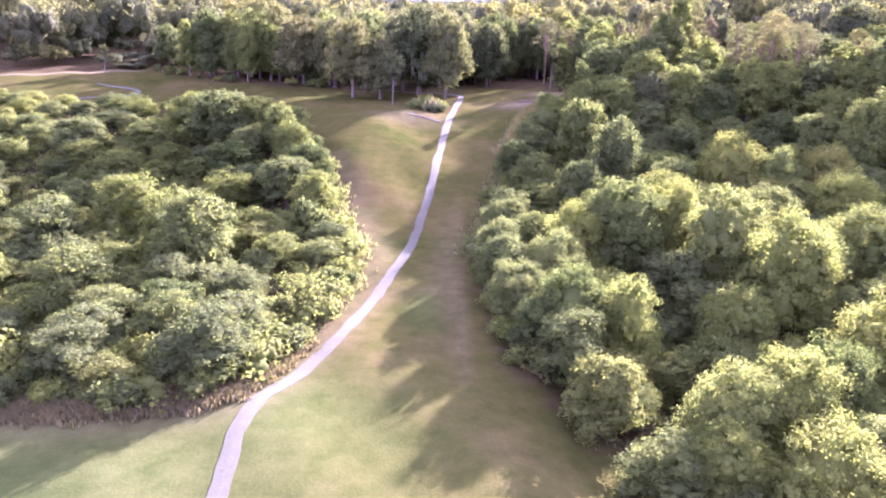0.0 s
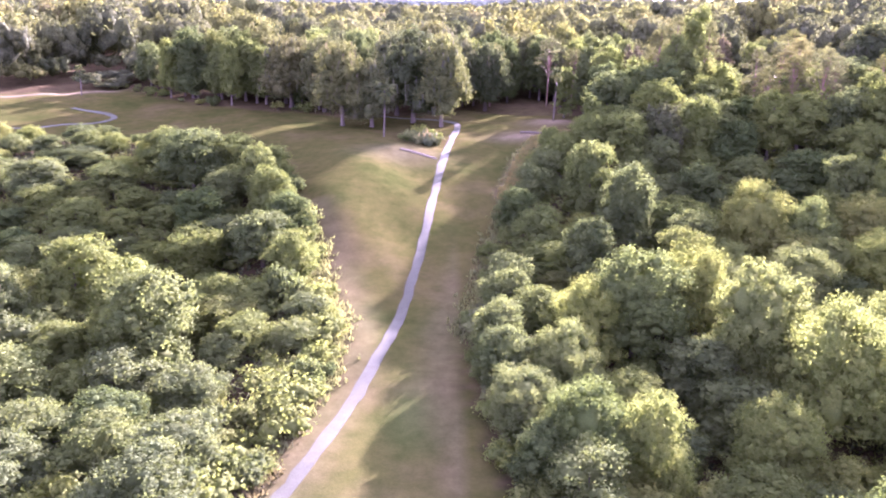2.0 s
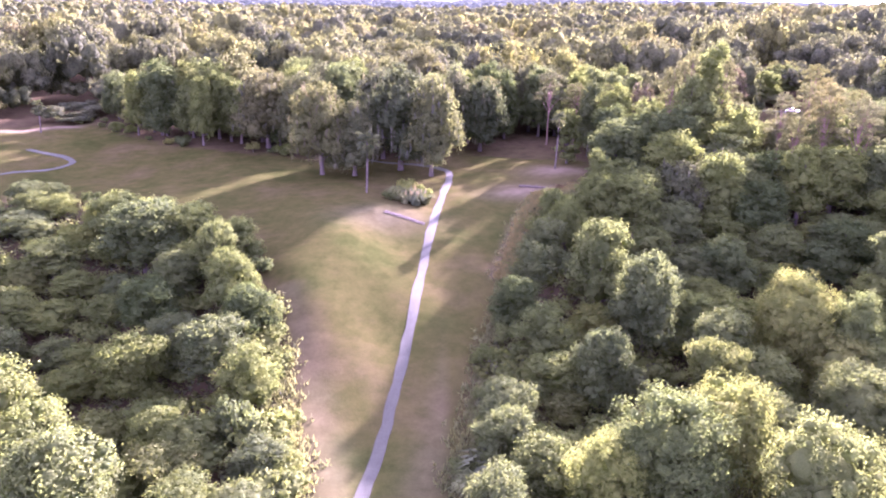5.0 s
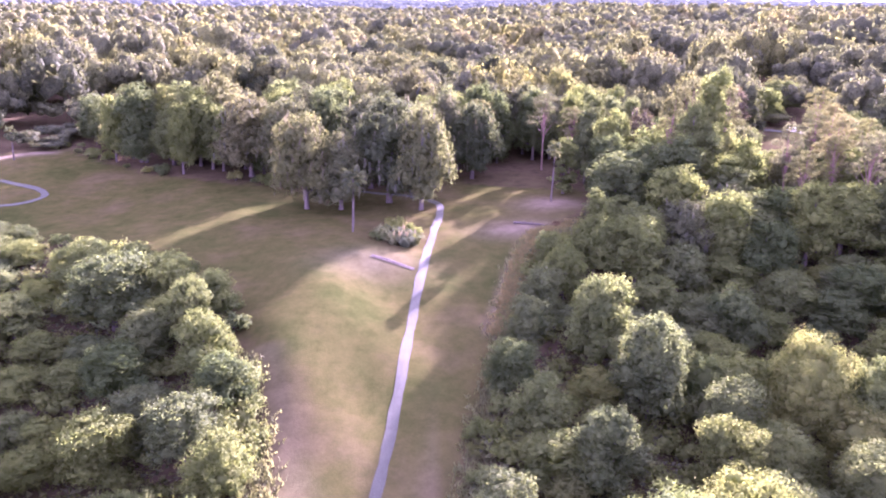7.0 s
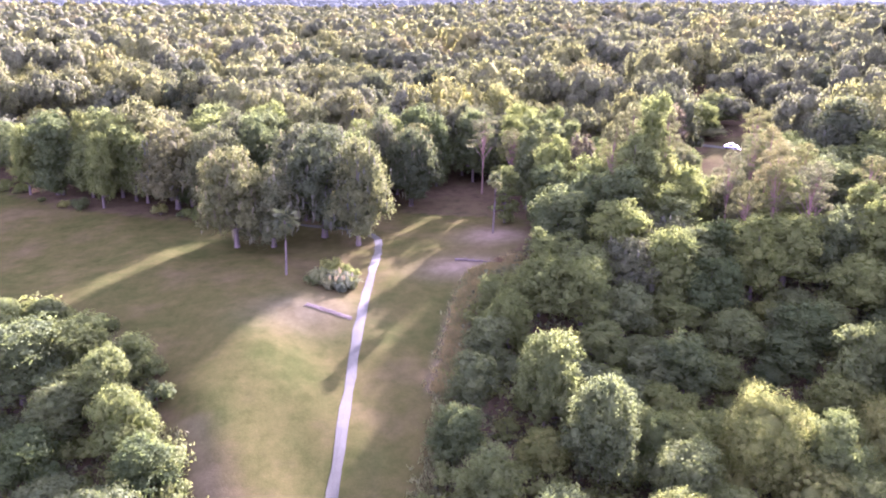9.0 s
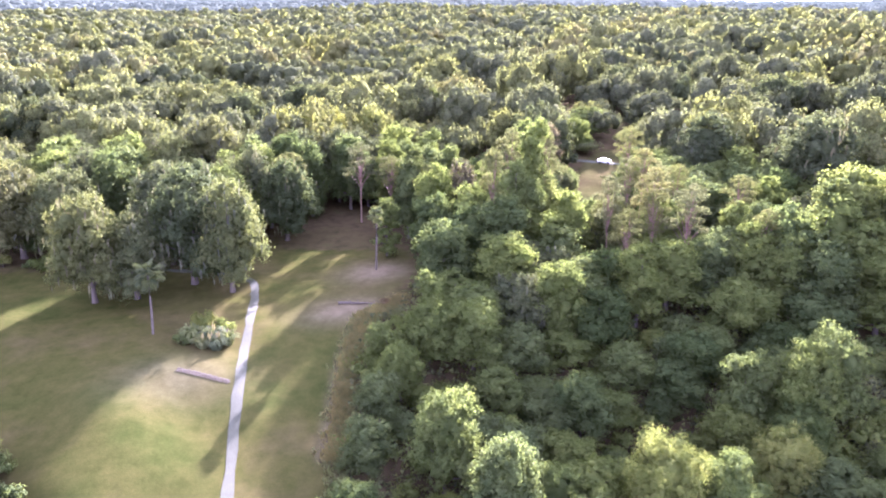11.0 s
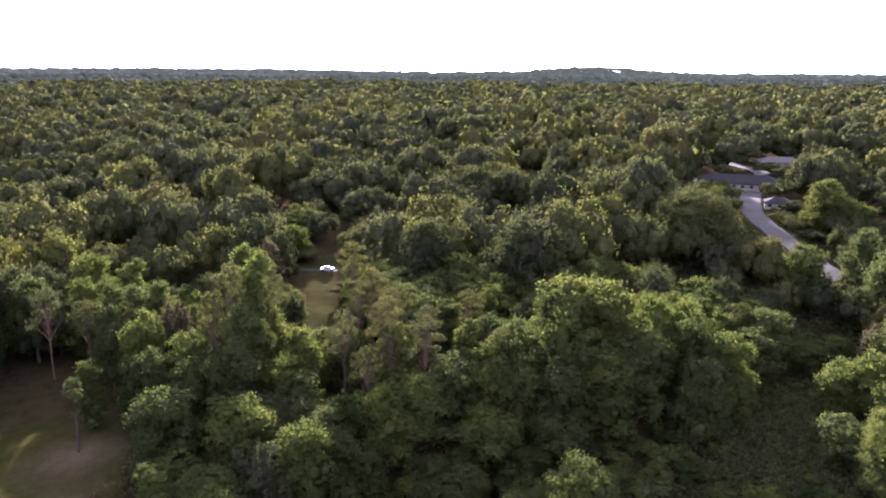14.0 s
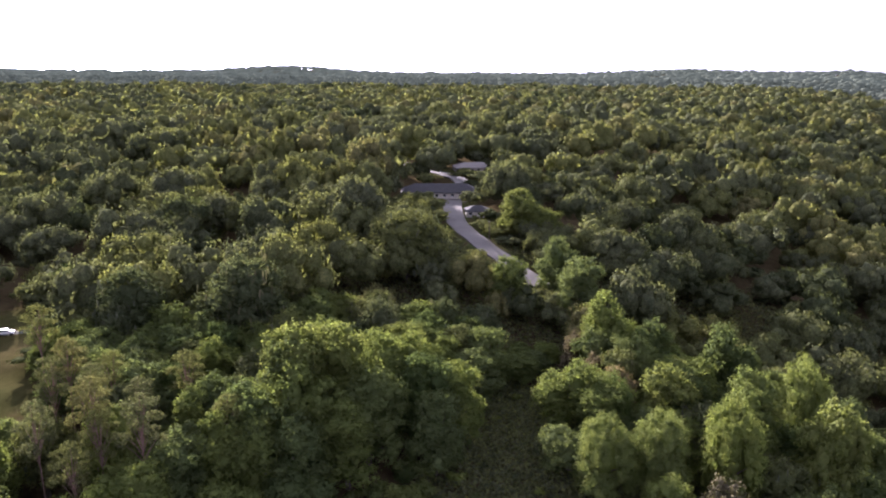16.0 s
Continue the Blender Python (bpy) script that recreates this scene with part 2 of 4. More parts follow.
# ---- mesh helpers ----
def mesh_of(name, verts, faces, mat, smooth=False, tint=None, normals=None):
    """A mesh from numpy arrays: faces all triangles or all quads, or a list of such arrays."""
    faces = faces if isinstance(faces, list) else [faces]
    me = bpy.data.meshes.new(name)
    loops = np.concatenate([f.ravel() for f in faces]).astype(np.int32)
    sizes = np.concatenate([np.full(len(f), f.shape[1]) for f in faces])
    starts = np.concatenate([[0], np.cumsum(sizes)[:-1]]).astype(np.int32)
    me.vertices.add(len(verts))
    me.vertices.foreach_set("co", np.ascontiguousarray(verts, np.float32).ravel())
    me.loops.add(len(loops))
    me.loops.foreach_set("vertex_index", loops)
    me.polygons.add(len(sizes))
    me.polygons.foreach_set("loop_start", starts)
    me.update(calc_edges=True)
    me.validate()
    me.polygons.foreach_set("use_smooth", np.broadcast_to(np.asarray(smooth, bool), len(me.polygons)))
    if tint is not None:
        me.attributes.new("tint", "FLOAT", "POINT").data.foreach_set("value", np.ascontiguousarray(tint, np.float32))
    if normals is not None:
        me.attributes.new("custom_normal", "FLOAT_VECTOR", "POINT").data.foreach_set("vector", np.ascontiguousarray(normals, np.float32).ravel())
    me.materials.append(mat)
    return me


def unit(v):
    return v / np.maximum(np.linalg.norm(v, axis=-1, keepdims=True), 1e-9)


def leaves(rng, at, normal, size, slim=0.6):
    """Leaf clumps: small three-cornered blades at places, turned about their normals."""
    n = len(at)
    u = unit(np.cross(normal, rng.normal(size=(n, 3))))
    v = np.cross(normal, u) * slim
    s = size[:, None]
    k = rng.uniform(-0.5, 0.5, (n, 1))
    verts = np.stack([at + u * s, at - u * s * 0.6 + v * s * (1 + k), at - u * s * 0.6 - v * s * (1 - k)], 1).reshape(-1, 3)
    return verts, np.arange(3 * n).reshape(n, 3)


def icosahedron():
    g = (1 + 5 ** 0.5) / 2
    v = np.array([(-1, g, 0), (1, g, 0), (-1, -g, 0), (1, -g, 0), (0, -1, g), (0, 1, g), (0, -1, -g), (0, 1, -g), (g, 0, -1), (g, 0, 1), (-g, 0, -1), (-g, 0, 1)])
    d = np.linalg.norm(v[:, None] - v[None], axis=2)
    near = (d > 0.1) & (d < 2.1)
    f = [(i, j, k) for i in range(12) for j in range(i + 1, 12) for k in range(j + 1, 12) if near[i, j] and near[j, k] and near[i, k]]
    v = unit(v)
    f = np.array([(i, j, k) if np.dot(np.cross(v[j] - v[i], v[k] - v[i]), v[i]) > 0 else (i, k, j) for i, j, k in f])
    return v, f


ICO_V, ICO_F = icosahedron()


def cores(rng, centres, radii, rough=0.12):
    """Uneven lumps, the dense shaded inside of a crown, with their outward ways."""
    n = len(centres)
    k = 1 + rough * rng.normal(size=(n, 12, 1))
    v = centres[:, None] + ICO_V[None] * radii[:, None] * k
    f = ICO_F[None] + 12 * np.arange(n)[:, None, None]
    return v.reshape(-1, 3), f.reshape(-1, 3), np.tile(ICO_V, (n, 1))


def tubes(pieces, sides=6):
    """Tapered limbs: each piece is a list of (place, radius)."""
    verts, quads, base = [], [], 0
    ring = [(math.cos(2 * math.pi * i / sides), math.sin(2 * math.pi * i / sides)) for i in range(sides)]
    for piece in pieces:
        for j, (p, r) in enumerate(piece):
            a = Vector(piece[max(0, j - 1)][0])
            b = Vector(piece[min(len(piece) - 1, j + 1)][0])
            q = (b - a).to_track_quat("Z", "Y")
            for c, s in ring:
                verts.append(Vector(p) + q @ Vector((c * r, s * r, 0)))
        for j in range(len(piece) - 1):
            for i in range(sides):
                k = (i + 1) % sides
                quads.append((base + j * sides + i, base + j * sides + k, base + (j + 1) * sides + k, base + (j + 1) * sides + i))
        base += len(piece) * sides
    return np.array([tuple(v) for v in verts]), np.array(quads)


def part(name, me, parent, label=""):
    ob = new(name, me)
    ob.parent = parent
    return tagged(ob, label)


def sphere_ways(rng, n, low=-1.0):
    """Random ways, none of them steeper down than low."""
    d = unit(rng.normal(size=(3 * n + 30, 3)))
    return d[d[:, 2] > low][:n]


def clumps_of(rng, domes, clump, low=-0.55):
    """The leafy clumps that a crown is made of, on several merging domes: place, outward way, radius."""
    c = np.array([q[:3] for q in domes], float)
    r = np.array([(q[3], q[3], q[4]) for q in domes], float)
    at, way = [], []
    for centre, radii in zip(c, r):
        area = 2 * math.pi * radii[0] * (radii[0] + radii[2])
        d = sphere_ways(rng, int(area / (1.9 * clump ** 2)) + 3, low)
        p = centre + d * radii * rng.uniform(0.74, 1.0, (len(d), 1))
        deep = np.linalg.norm((p[:, None] - c[None]) / r[None], axis=2).min(axis=1)
        keep = (deep > 0.7) & (p[:, 2] > 0.3 * clump)
        at.append(p[keep]), way.append(unit(d / radii * radii.mean())[keep])
    at, way = np.concatenate(at), np.concatenate(way)
    return at, way, clump * rng.uniform(0.55, 1.3, len(at)) * np.where(rng.uniform(size=len(at)) < 0.12, 1.35, 1.0)


def crown_of(rng, domes, count, size, clump=1.2, slim=0.7, loose=0.55, core=0.6, flat=0.78, stray=0.08):
    """A crown of many clumps: each is a small mound of leaves over a dense shaded heart."""
    at, way, rad = clumps_of(rng, domes, clump)
    share = rad ** 2 / (rad ** 2).sum()
    which = np.repeat(np.arange(len(at)), np.maximum(4, (count * share).astype(int)))
    n = len(which)
    e = unit(rng.normal(size=(n, 3)) + 0.75 * way[which] + (0, 0, 0.3))
    k = rng.uniform(0.45, 1.08, n) + (rng.uniform(size=n) < stray) * rng.uniform(0.1, 0.45, n)
    place = at[which] + e * (1, 1, flat) * (k * rad[which])[:, None]
    nor = unit(e + 0.3 * way[which] + loose * rng.normal(size=(n, 3)))
    soft = unit(e + 0.3 * way[which] + 0.65 * rng.normal(size=(n, 3)))
    keep = place[:, 2] > 0.05
    verts, faces = leaves(rng, place[keep], nor[keep], size * rng.uniform(0.7, 1.25, keep.sum()), slim)
    soft = np.repeat(soft[keep], 3, axis=0)
    hearts, radii = at - 0.2 * rad[:, None] * way, rad[:, None] * np.array((0.4, 0.4, 0.4 * flat))
    if core:
        c = np.array([q[:3] for q in domes], float)
        r = np.array([(q[3], q[3], q[4]) for q in domes], float) * core
        hearts, radii = np.concatenate([hearts, c]), np.concatenate([radii, r])
    else:
        radii = radii * 0.6
    cv, cf, cn = cores(rng, hearts, radii)
    cv[:, 2] = np.maximum(cv[:, 2], 0.1)
    return np.concatenate([verts, cv]), np.concatenate([faces, cf + len(verts)]), np.concatenate([soft, cn])


def trunk_of(rng, domes, top, thick, split=0.3, limbs=7):
    """A bent tapered trunk with limbs out into the crown."""
    bend = rng.normal(size=2) * 0.03 * top
    pieces = [[((bend[0] * t * t, bend[1] * t * t, top * t - 0.4), thick * (1.25 if t == 0 else 1 - 0.85 * t)) for t in (0, 0.08, 0.3, 0.55, 0.8, 1)]]
    for i in range(limbs):
        q = domes[i % len(domes)]
        a = 2.4 * i + rng.uniform(-0.4, 0.4)
        end = (q[0] + 0.62 * q[3] * math.cos(a), q[1] + 0.62 * q[3] * math.sin(a), q[2] + rng.uniform(0, 0.4) * q[4])
        z = min(end[2] * 0.7, top * rng.uniform(split, split + 0.35))
        t = z / top
        start = (bend[0] * t * t, bend[1] * t * t, z)
        mid = (0.5 * (start[0] + end[0]), 0.5 * (start[1] + end[1]), 0.6 * end[2] + 0.4 * z - 0.2)
        pieces.append([(start, thick * 0.45), (mid, thick * 0.28), (end, thick * 0.07)])
    return tubes(pieces, 5)


# ---- kinds of trees, each built once and then set out ----
def broadleaf(seed, H, R, count, size, leaf, clump=1.2, side=9):
    """A full-crowned tree: a main head and many lesser ones that lean out of it down to the ground."""
    rng = np.random.default_rng(seed)
    tilt = rng.normal(size=2) * 0.1 * R
    domes = [(tilt[0], tilt[1], H * 0.66, R * rng.uniform(0.5, 0.62), H * 0.34), (0, 0, H * 0.32, R * 0.66, H * 0.3)]
    for i in range(side):
        u = (i + 0.5) / side
        a = 2.4 * i + rng.uniform(-0.6, 0.6)
        r = R * rng.uniform(0.28, 0.46)
        out = min(R - r, R * (0.78 - 0.36 * u) * rng.uniform(0.75, 1.1))
        domes.append((out * math.cos(a), out * math.sin(a), H * (0.17 + 0.64 * u) * rng.uniform(0.9, 1.08), r, H * rng.uniform(0.12, 0.2)))
    return crown_of(rng, domes, count, size, clump), trunk_of(rng, domes, H * 0.8, 0.028 * H), leaf, BARK, None


def dome_tree(seed, H, R, count, size, leaf, clump=1.5):
    """A broad soft round-headed tree with large billows."""
    rng = np.random.default_rng(seed)
    domes = [(0, 0, H * 0.54, R * 0.74, H * 0.46), (0, 0, H * 0.28, R * 0.8, H * 0.26)]
    for i in range(8):
        a = 2.4 * i + rng.uniform(-0.4, 0.4)
        u = i / 7
        r = R * rng.uniform(0.32, 0.46)
        domes.append(((R - r) * (1 - 0.45 * u) * math.cos(a), (R - r) * (1 - 0.45 * u) * math.sin(a), H * (0.24 + 0.46 * u), r, H * rng.uniform(0.17, 0.26)))
    return crown_of(rng, domes, count, size, clump, 0.5, stray=0.05), trunk_of(rng, domes, H * 0.75, 0.03 * H), leaf, BARK, None


def live_oak(seed, H, R, count, size, leaf, moss=170, clump=2.0):
    """A broad spreading oak, hung with grey moss."""
    rng = np.random.default_rng(seed)
    domes = [(0, 0, H * 0.64, R * 0.62, H * 0.36), (0, 0, H * 0.36, R * 0.66, H * 0.24)]
    for i in range(10):
        u = i / 9
        a = 2.4 * i + rng.uniform(-0.4, 0.4)
        r = R * rng.uniform(0.27, 0.42)
        domes.append(((R - r) * (1 - 0.4 * u) * math.cos(a), (R - r) * (1 - 0.4 * u) * math.sin(a), H * (0.24 + 0.5 * u), r, H * rng.uniform(0.13, 0.2)))
    hung = None
    if moss:
        at, way, rad = clumps_of(rng, domes, clump)
        pick = rng.integers(0, len(at), moss)
        at = at[pick] + way[pick] * rad[pick][:, None] + rng.normal(size=(moss, 3)) * 0.3
        at = at[at[:, 2] > 0.22 * H]
        long = H * rng.uniform(0.04, 0.13, len(at))
        verts, faces = [], []
        for p, l in zip(at, long):
            a = rng.uniform(0, math.pi)
            e = np.array((math.cos(a), math.sin(a), 0)) * l * 0.08
            b = len(verts)
            bow = np.array((*rng.normal(size=2) * 0.12, 0)) * l
            verts += [p - e, p + e, p + e * 1.1 + bow - (0, 0, l * 0.5), p - e * 0.9 + bow - (0, 0, l * 0.5), p + e * 0.3 - (0, 0, l)]
            faces += [(b, b + 1, b + 2), (b, b + 2, b + 3), (b + 3, b + 2, b + 4)]
        hung = (np.array(verts), np.array(faces))
    return crown_of(rng, domes, count, size, clump), trunk_of(rng, domes, H * 0.7, 0.035 * H, 0.2, 9), leaf, BARK, hung


def pine(seed, H, R, count, size):
    """A tall bare-stemmed pine with open flattened tufts of needles near the top."""
    rng = np.random.default_rng(seed)
    domes = [(0, 0, H - R * 0.3, R * 0.36, R * 0.26)]
    for i in range(15):
        u = i / 15
        r = R * rng.uniform(0.22, 0.4)
        rho = R * (0.95 - 0.5 * u) * rng.uniform(0.5, 1)
        a = 2.4 * i + rng.uniform(-0.6, 0.6)
        domes.append((rho * math.cos(a), rho * math.sin(a), H * (0.6 + 0.35 * u), r, r * 0.36))
    return crown_of(rng, domes, count, size, 0.62, 0.35, core=0, flat=0.7, stray=0.15), trunk_of(rng, domes, H * 0.97, 0.012 * H, 0.5, 15), NEEDLES, PINE_BARK, None


def slender(seed, H, R, count, size, leaf, clump=1.1):
    """A tall narrow tree, its crown broken into tiers."""
    rng = np.random.default_rng(seed)
    domes = []
    for i in range(14):
        u = i / 13
        r = R * (0.5 - 0.12 * u) * rng.uniform(0.6, 1.15)
        a = 2.4 * i
        off = R * 0.62 * (1 - 0.5 * u) * rng.uniform(0.3, 1)
        domes.append((off * math.cos(a), off * math.sin(a), H * (0.14 + 0.78 * u), r, H * 0.075))
    return crown_of(rng, domes, count, size, clump), trunk_of(rng, domes, H * 0.9, 0.02 * H), leaf, BARK, None


def shrub(seed, H, R, count, size, leaf):
    rng = np.random.default_rng(seed)
    domes = [(R * 0.5 * math.cos(2.1 * i), R * 0.5 * math.sin(2.1 * i), H * rng.uniform(0.35, 0.55), R * rng.uniform(0.4, 0.55), H * rng.uniform(0.3, 0.45)) for i in range(4)]
    return crown_of(rng, domes, count, size, 0.6), trunk_of(rng, domes, H * 0.6, 0.04 * H, 0.1, 5), leaf, BARK, None


def plant(name, shape, label, category, group):
    (cv, cf, cn), (tv, tq), leaf, bark, hung = shape
    root = new(name)
    tagged(root, label, category, group)
    part("trunk" if category != "shrub" else "stems", mesh_of(name + "_trunk", tv, tq, bark, True), root)
    part("crown", mesh_of(name + "_crown", cv, cf, leaf, True, None, cn), root)["kind"] = "stuff"
    if hung:
        part("hanging_moss", mesh_of(name + "_moss", *hung, MOSS), root, "grey strands of hanging moss")["kind"] = "stuff"
    return root


def fronds_of(n=24):
    """One fan-shaped palm frond: a stalk and a pleated fan of blades."""
    v, f = [(0, 0, 0), (0.04, 0.03, 0), (0.9, 0.02, 0.12), (0.9, -0.02, 0.12)], [(0, 1, 2), (0, 2, 3)]
    for i in range(9):
        a = radians(-76 + 19 * i)
        l = 1.15 * (0.75 + 0.25 * math.cos(a))
        b = len(v)
        v += [(0.9, 0, 0.12), (0.9 + l * 0.55 * math.cos(a - 0.12), l * 0.55 * math.sin(a - 0.12), 0.05), (0.9 + l * math.cos(a), l * math.sin(a), -0.3 * l), (0.9 + l * 0.55 * math.cos(a + 0.12), l * 0.55 * math.sin(a + 0.12), 0.05)]
        f += [(b, b + 1, b + 2), (b, b + 2, b + 3)]
    return mesh_of("frond", np.array(v, float), np.array(f), FROND)


FAN = fronds_of()


def palm(x, y, tall, size, label):
    """A cabbage palm: a slim curved trunk and a round head of fan fronds."""
    g = np.random.default_rng(int(abs(x) * 10))
    root = new("cabbage_palm")
    root.location = (x, y, float(height(x, y)))
    tagged(root, label, "palm")
    tv, tq = tubes([[((0.25 * math.sin(2 * t), 0, tall * t - 0.3), 0.24 - 0.06 * t) for t in (0, 0.2, 0.4, 0.6, 0.8, 1)]], 8)
    part("trunk", mesh_of("palm_trunk", tv, tq, BARK, True), root)
    for i in range(34):
        ob = part("frond", FAN, root)
        up = g.uniform(-70, 80)
        ob.matrix_basis = Matrix.Translation((0.23, 0, tall - 0.3)) @ pose(0, 0, 0, 0, -up, 137.5 * i) @ Matrix.Scale(size * g.uniform(0.85, 1.15), 4)


def grass_clump(x, y, tall, n, label, mat=FROND, plumes=0, name="pampas_grass"):
    """A clump of long arching blades, with pale upright plumes."""
    g = np.random.default_rng(int(abs(x) * 7 + y))
    root = new(name)
    root.location = (x, y, float(height(x, y)) - 0.05)
    tagged(root, label, "grass clump")
    v, f = [], []
    for i in range(n):
        a, l, lean = g.uniform(0, 6.28), tall * g.uniform(0.6, 1.1), g.uniform(0.15, 0.9)
        d = np.array((math.cos(a), math.sin(a), 0))
        e = np.array((-d[1], d[0], 0)) * 0.045 * tall
        p = d * g.uniform(0, 0.35) * tall
        b = len(v)
        q = p + d * l * lean * 0.45 + np.array((0, 0, l * 0.75))
        v += [p - e, p + e, q + e, q - e, p + d * l * lean + np.array((0, 0, l * (0.95 - 0.5 * lean)))]
        f += [(b, b + 1, b + 2), (b, b + 2, b + 3), (b + 3, b + 2, b + 4)]
    part("leaf_tuft", mesh_of("leaf_tuft", np.array(v), np.array(f), mat), root)["kind"] = "stuff"
    for i in range(plumes):
        a, l = g.uniform(0, 6.28), g.uniform(0, 0.5) * tall
        p = np.array((l * math.cos(a), l * math.sin(a), tall * 0.6))
        h = tall * g.uniform(0.5, 0.7)
        tv, tq = tubes([[(p, 0.05), (p + (0, 0, h * 0.4), 0.06), (p + (0.05, 0, h * 0.6), 0.16), (p + (0.1, 0, h), 0.04)]], 5)
        part("plume", mesh_of("plume", tv, tq, PLUME), root)


# open views over low growth: from the high ground towards the road, the houses and the yard
SIGHTS = [(266, 212), (272, 222), (280, 228), (283, 240), (294, 252), (303, 262), (391, 313), (344, 312), (352, 300), (366, 296), (324, 268), (436, 330), (424, 322), (112, 294), (126, 312), (114, 301), (101, 272)]


def lowest_view(x, y, r):
    """How high things may stand at a place without hiding those spots from the hilltop side."""
    x, y = np.asarray(x, float), np.asarray(y, float)
    eye, best = Vector((14.0, 98.0, 97.0)), np.full(x.shape, 1e3)
    for tx, ty in SIGHTS:
        tz = float(height(tx, ty)) + (3.2 if tx > 320 else 0.5)
        dx, dy = tx - eye.x, ty - eye.y
        n = math.hypot(dx, dy)
        s = ((x - eye.x) * dx + (y - eye.y) * dy) / n ** 2
        side = np.abs((x - eye.x) * dy - (y - eye.y) * dx) / n
        z = eye.z + (s + 0.6 * r / n) * (tz - eye.z)
        best = np.where((s > 0.3) & (s < 1.0) & (side < r + 2.0), np.minimum(best, z), best)
    return best


def sunny(x, y, r):
    """How high things may stand between the low sun and the yard's lawn, the bend of the road and a far strip of grass."""
    best = np.full(np.shape(x), 1e3)
    for cx, cy in ((101, 272), (108, 285), (113, 296), (124, 308), (274, 219), (281, 231), (290, 247), (-152, 286), (-137, 292), (-124, 302)):
        dx, dy = np.asarray(x, float) - cx, np.asarray(y, float) - cy
        along = dx * math.sin(SUN_AZIMUTH) + dy * math.cos(SUN_AZIMUTH)
        side = np.abs(dx * math.cos(SUN_AZIMUTH) - dy * math.sin(SUN_AZIMUTH))
        best = np.where((along > 6) & (along < 80) & (side < 4 + r), np.minimum(best, 1.0 + 0.24 * along), best)
    return best


KINDS = {}


def kind(key, h, r, roots):
    KINDS[key] = (h, r, roots, [0])


rng = np.random.default_rng(7)
kind("leafy", 12, 5, [plant("broadleaf_tree", broadleaf(s, 12, 5, 10500, 0.16, LEAF, 1.05), "broadleaf tree with a dense dark green crown", "tree", "woodland trees") for s in (1, 2, 3, 4, 5, 6)])
kind("willow", 12, 6, [plant("willow_tree", dome_tree(s, 12, 6, 19000, 0.145, LEAF_PALE, 1.35), "round-headed tree with soft yellow-green foliage", "tree", "pale woodland trees") for s in (11, 12, 13, 14)])
kind("oak", 22, 10, [plant("live_oak", live_oak(s, 22, 10, 11500, 0.29, LEAF_OAK), "spreading live oak hung with grey moss", "tree", "live oaks") for s in (21, 22, 23)])
kind("pine", 24, 5, [plant("pine_tree", pine(s, 24, 5, 4200, 0.22), "tall pine with a bare stem and open crown", "tree", "pines") for s in (31, 32, 33)])
kind("slender", 22, 5, [plant("slender_tree", slender(s, 22, 5, 7000, 0.22, LEAF), "tall slender tree with bright green leaves", "tree", "slender trees") for s in (41, 42)])
kind("gold", 16, 7, [plant("golden_tree", dome_tree(s, 16, 7, 5000, 0.28, LEAF_GOLD, 1.7), "rounded tree with golden spring leaves", "tree", "golden trees") for s in (51,)])
kind("far_leafy", 20, 7, [plant("woodland_tree", broadleaf(s, 20, 7, 7500, 0.28, LEAF, 1.5, 10), "large green tree in the closed woods", "tree", "closed woods") for s in (61, 62, 63, 64, 65)])
kind("shrub", 3, 2.4, [plant("green_shrub", shrub(s, 3, 2.4, 1000, 0.16, LEAF_PALE if s % 2 else LEAF), "leafy green shrub at the edge of the woods", "shrub", "edge shrubs") for s in (71, 72, 73, 74)])
kind("brown", 14, 5, [plant("brown_leaved_tree", broadleaf(s, 14, 5, 4200, 0.22, BROWN, 1.1), "tree with thin brownish spring foliage", "tree", "brown trees") for s in (81, 82)])
SET = []


def set_out(key, x, y, top=None, r=None, tall=None):
    """One more plant of a kind at a place, of given height or top and crown radius."""
    h0, r0, roots, used = KINDS[key]
    z = float(height(x, y))
    h = tall if tall else max(2.0, top - z)
    r = r or r0 * h / h0
    m = Matrix.LocRotScale((x, y, z), Euler((0, 0, rng.uniform(0, 6.28))), (r / r0, r / r0, h / h0))
    i = used[0]
    used[0] += 1
    if i < len(roots):
        roots[i].matrix_basis = m
    else:
        copy_thing(roots[i % len(roots)], Matrix.Identity(4)).matrix_basis = m
    SET.append((x, y, z + h, r))


# trees that stand out: x, y, height of the top, crown radius
WILLOWS = [(61, 157, 17, 7.5), (51, 104, 13.5, 8.5), (46, 115, 14.5, 8), (30, 121, 14, 9), (39, 127, 13.5, 7), (22, 117, 11, 6), (17, 88, 10.5, 5.5), (24, 88, 9, 5), (11, 94, 9, 4.5), (17, 103, 10, 5.5),
           (31.5, 69, 6.5, 6.5), (38, 71, 7, 7), (44, 76, 6.5, 6), (70, 154, 14, 6.5), (90, 165, 15, 6), (62, 138, 10, 7), (77, 140, 13, 7), (70, 118, 11, 8), (37, 60, 5, 7), (28, 62, 3.5, 5), (56, 86, 8, 7)]
PALE_RIGHT = [(46, 63, 4, 7), (68, 98, 9, 8), (40, 93, 6, 6), (82, 158, 15, 6), (155, 143, 28, 7), (176, 150, 29, 6.5), (162, 134, 29, 6.5), (200, 152, 31, 7.5), (170, 121, 31, 7), (205, 112, 31, 8), (148, 128, 22, 7), (58, 112, 10, 7)]
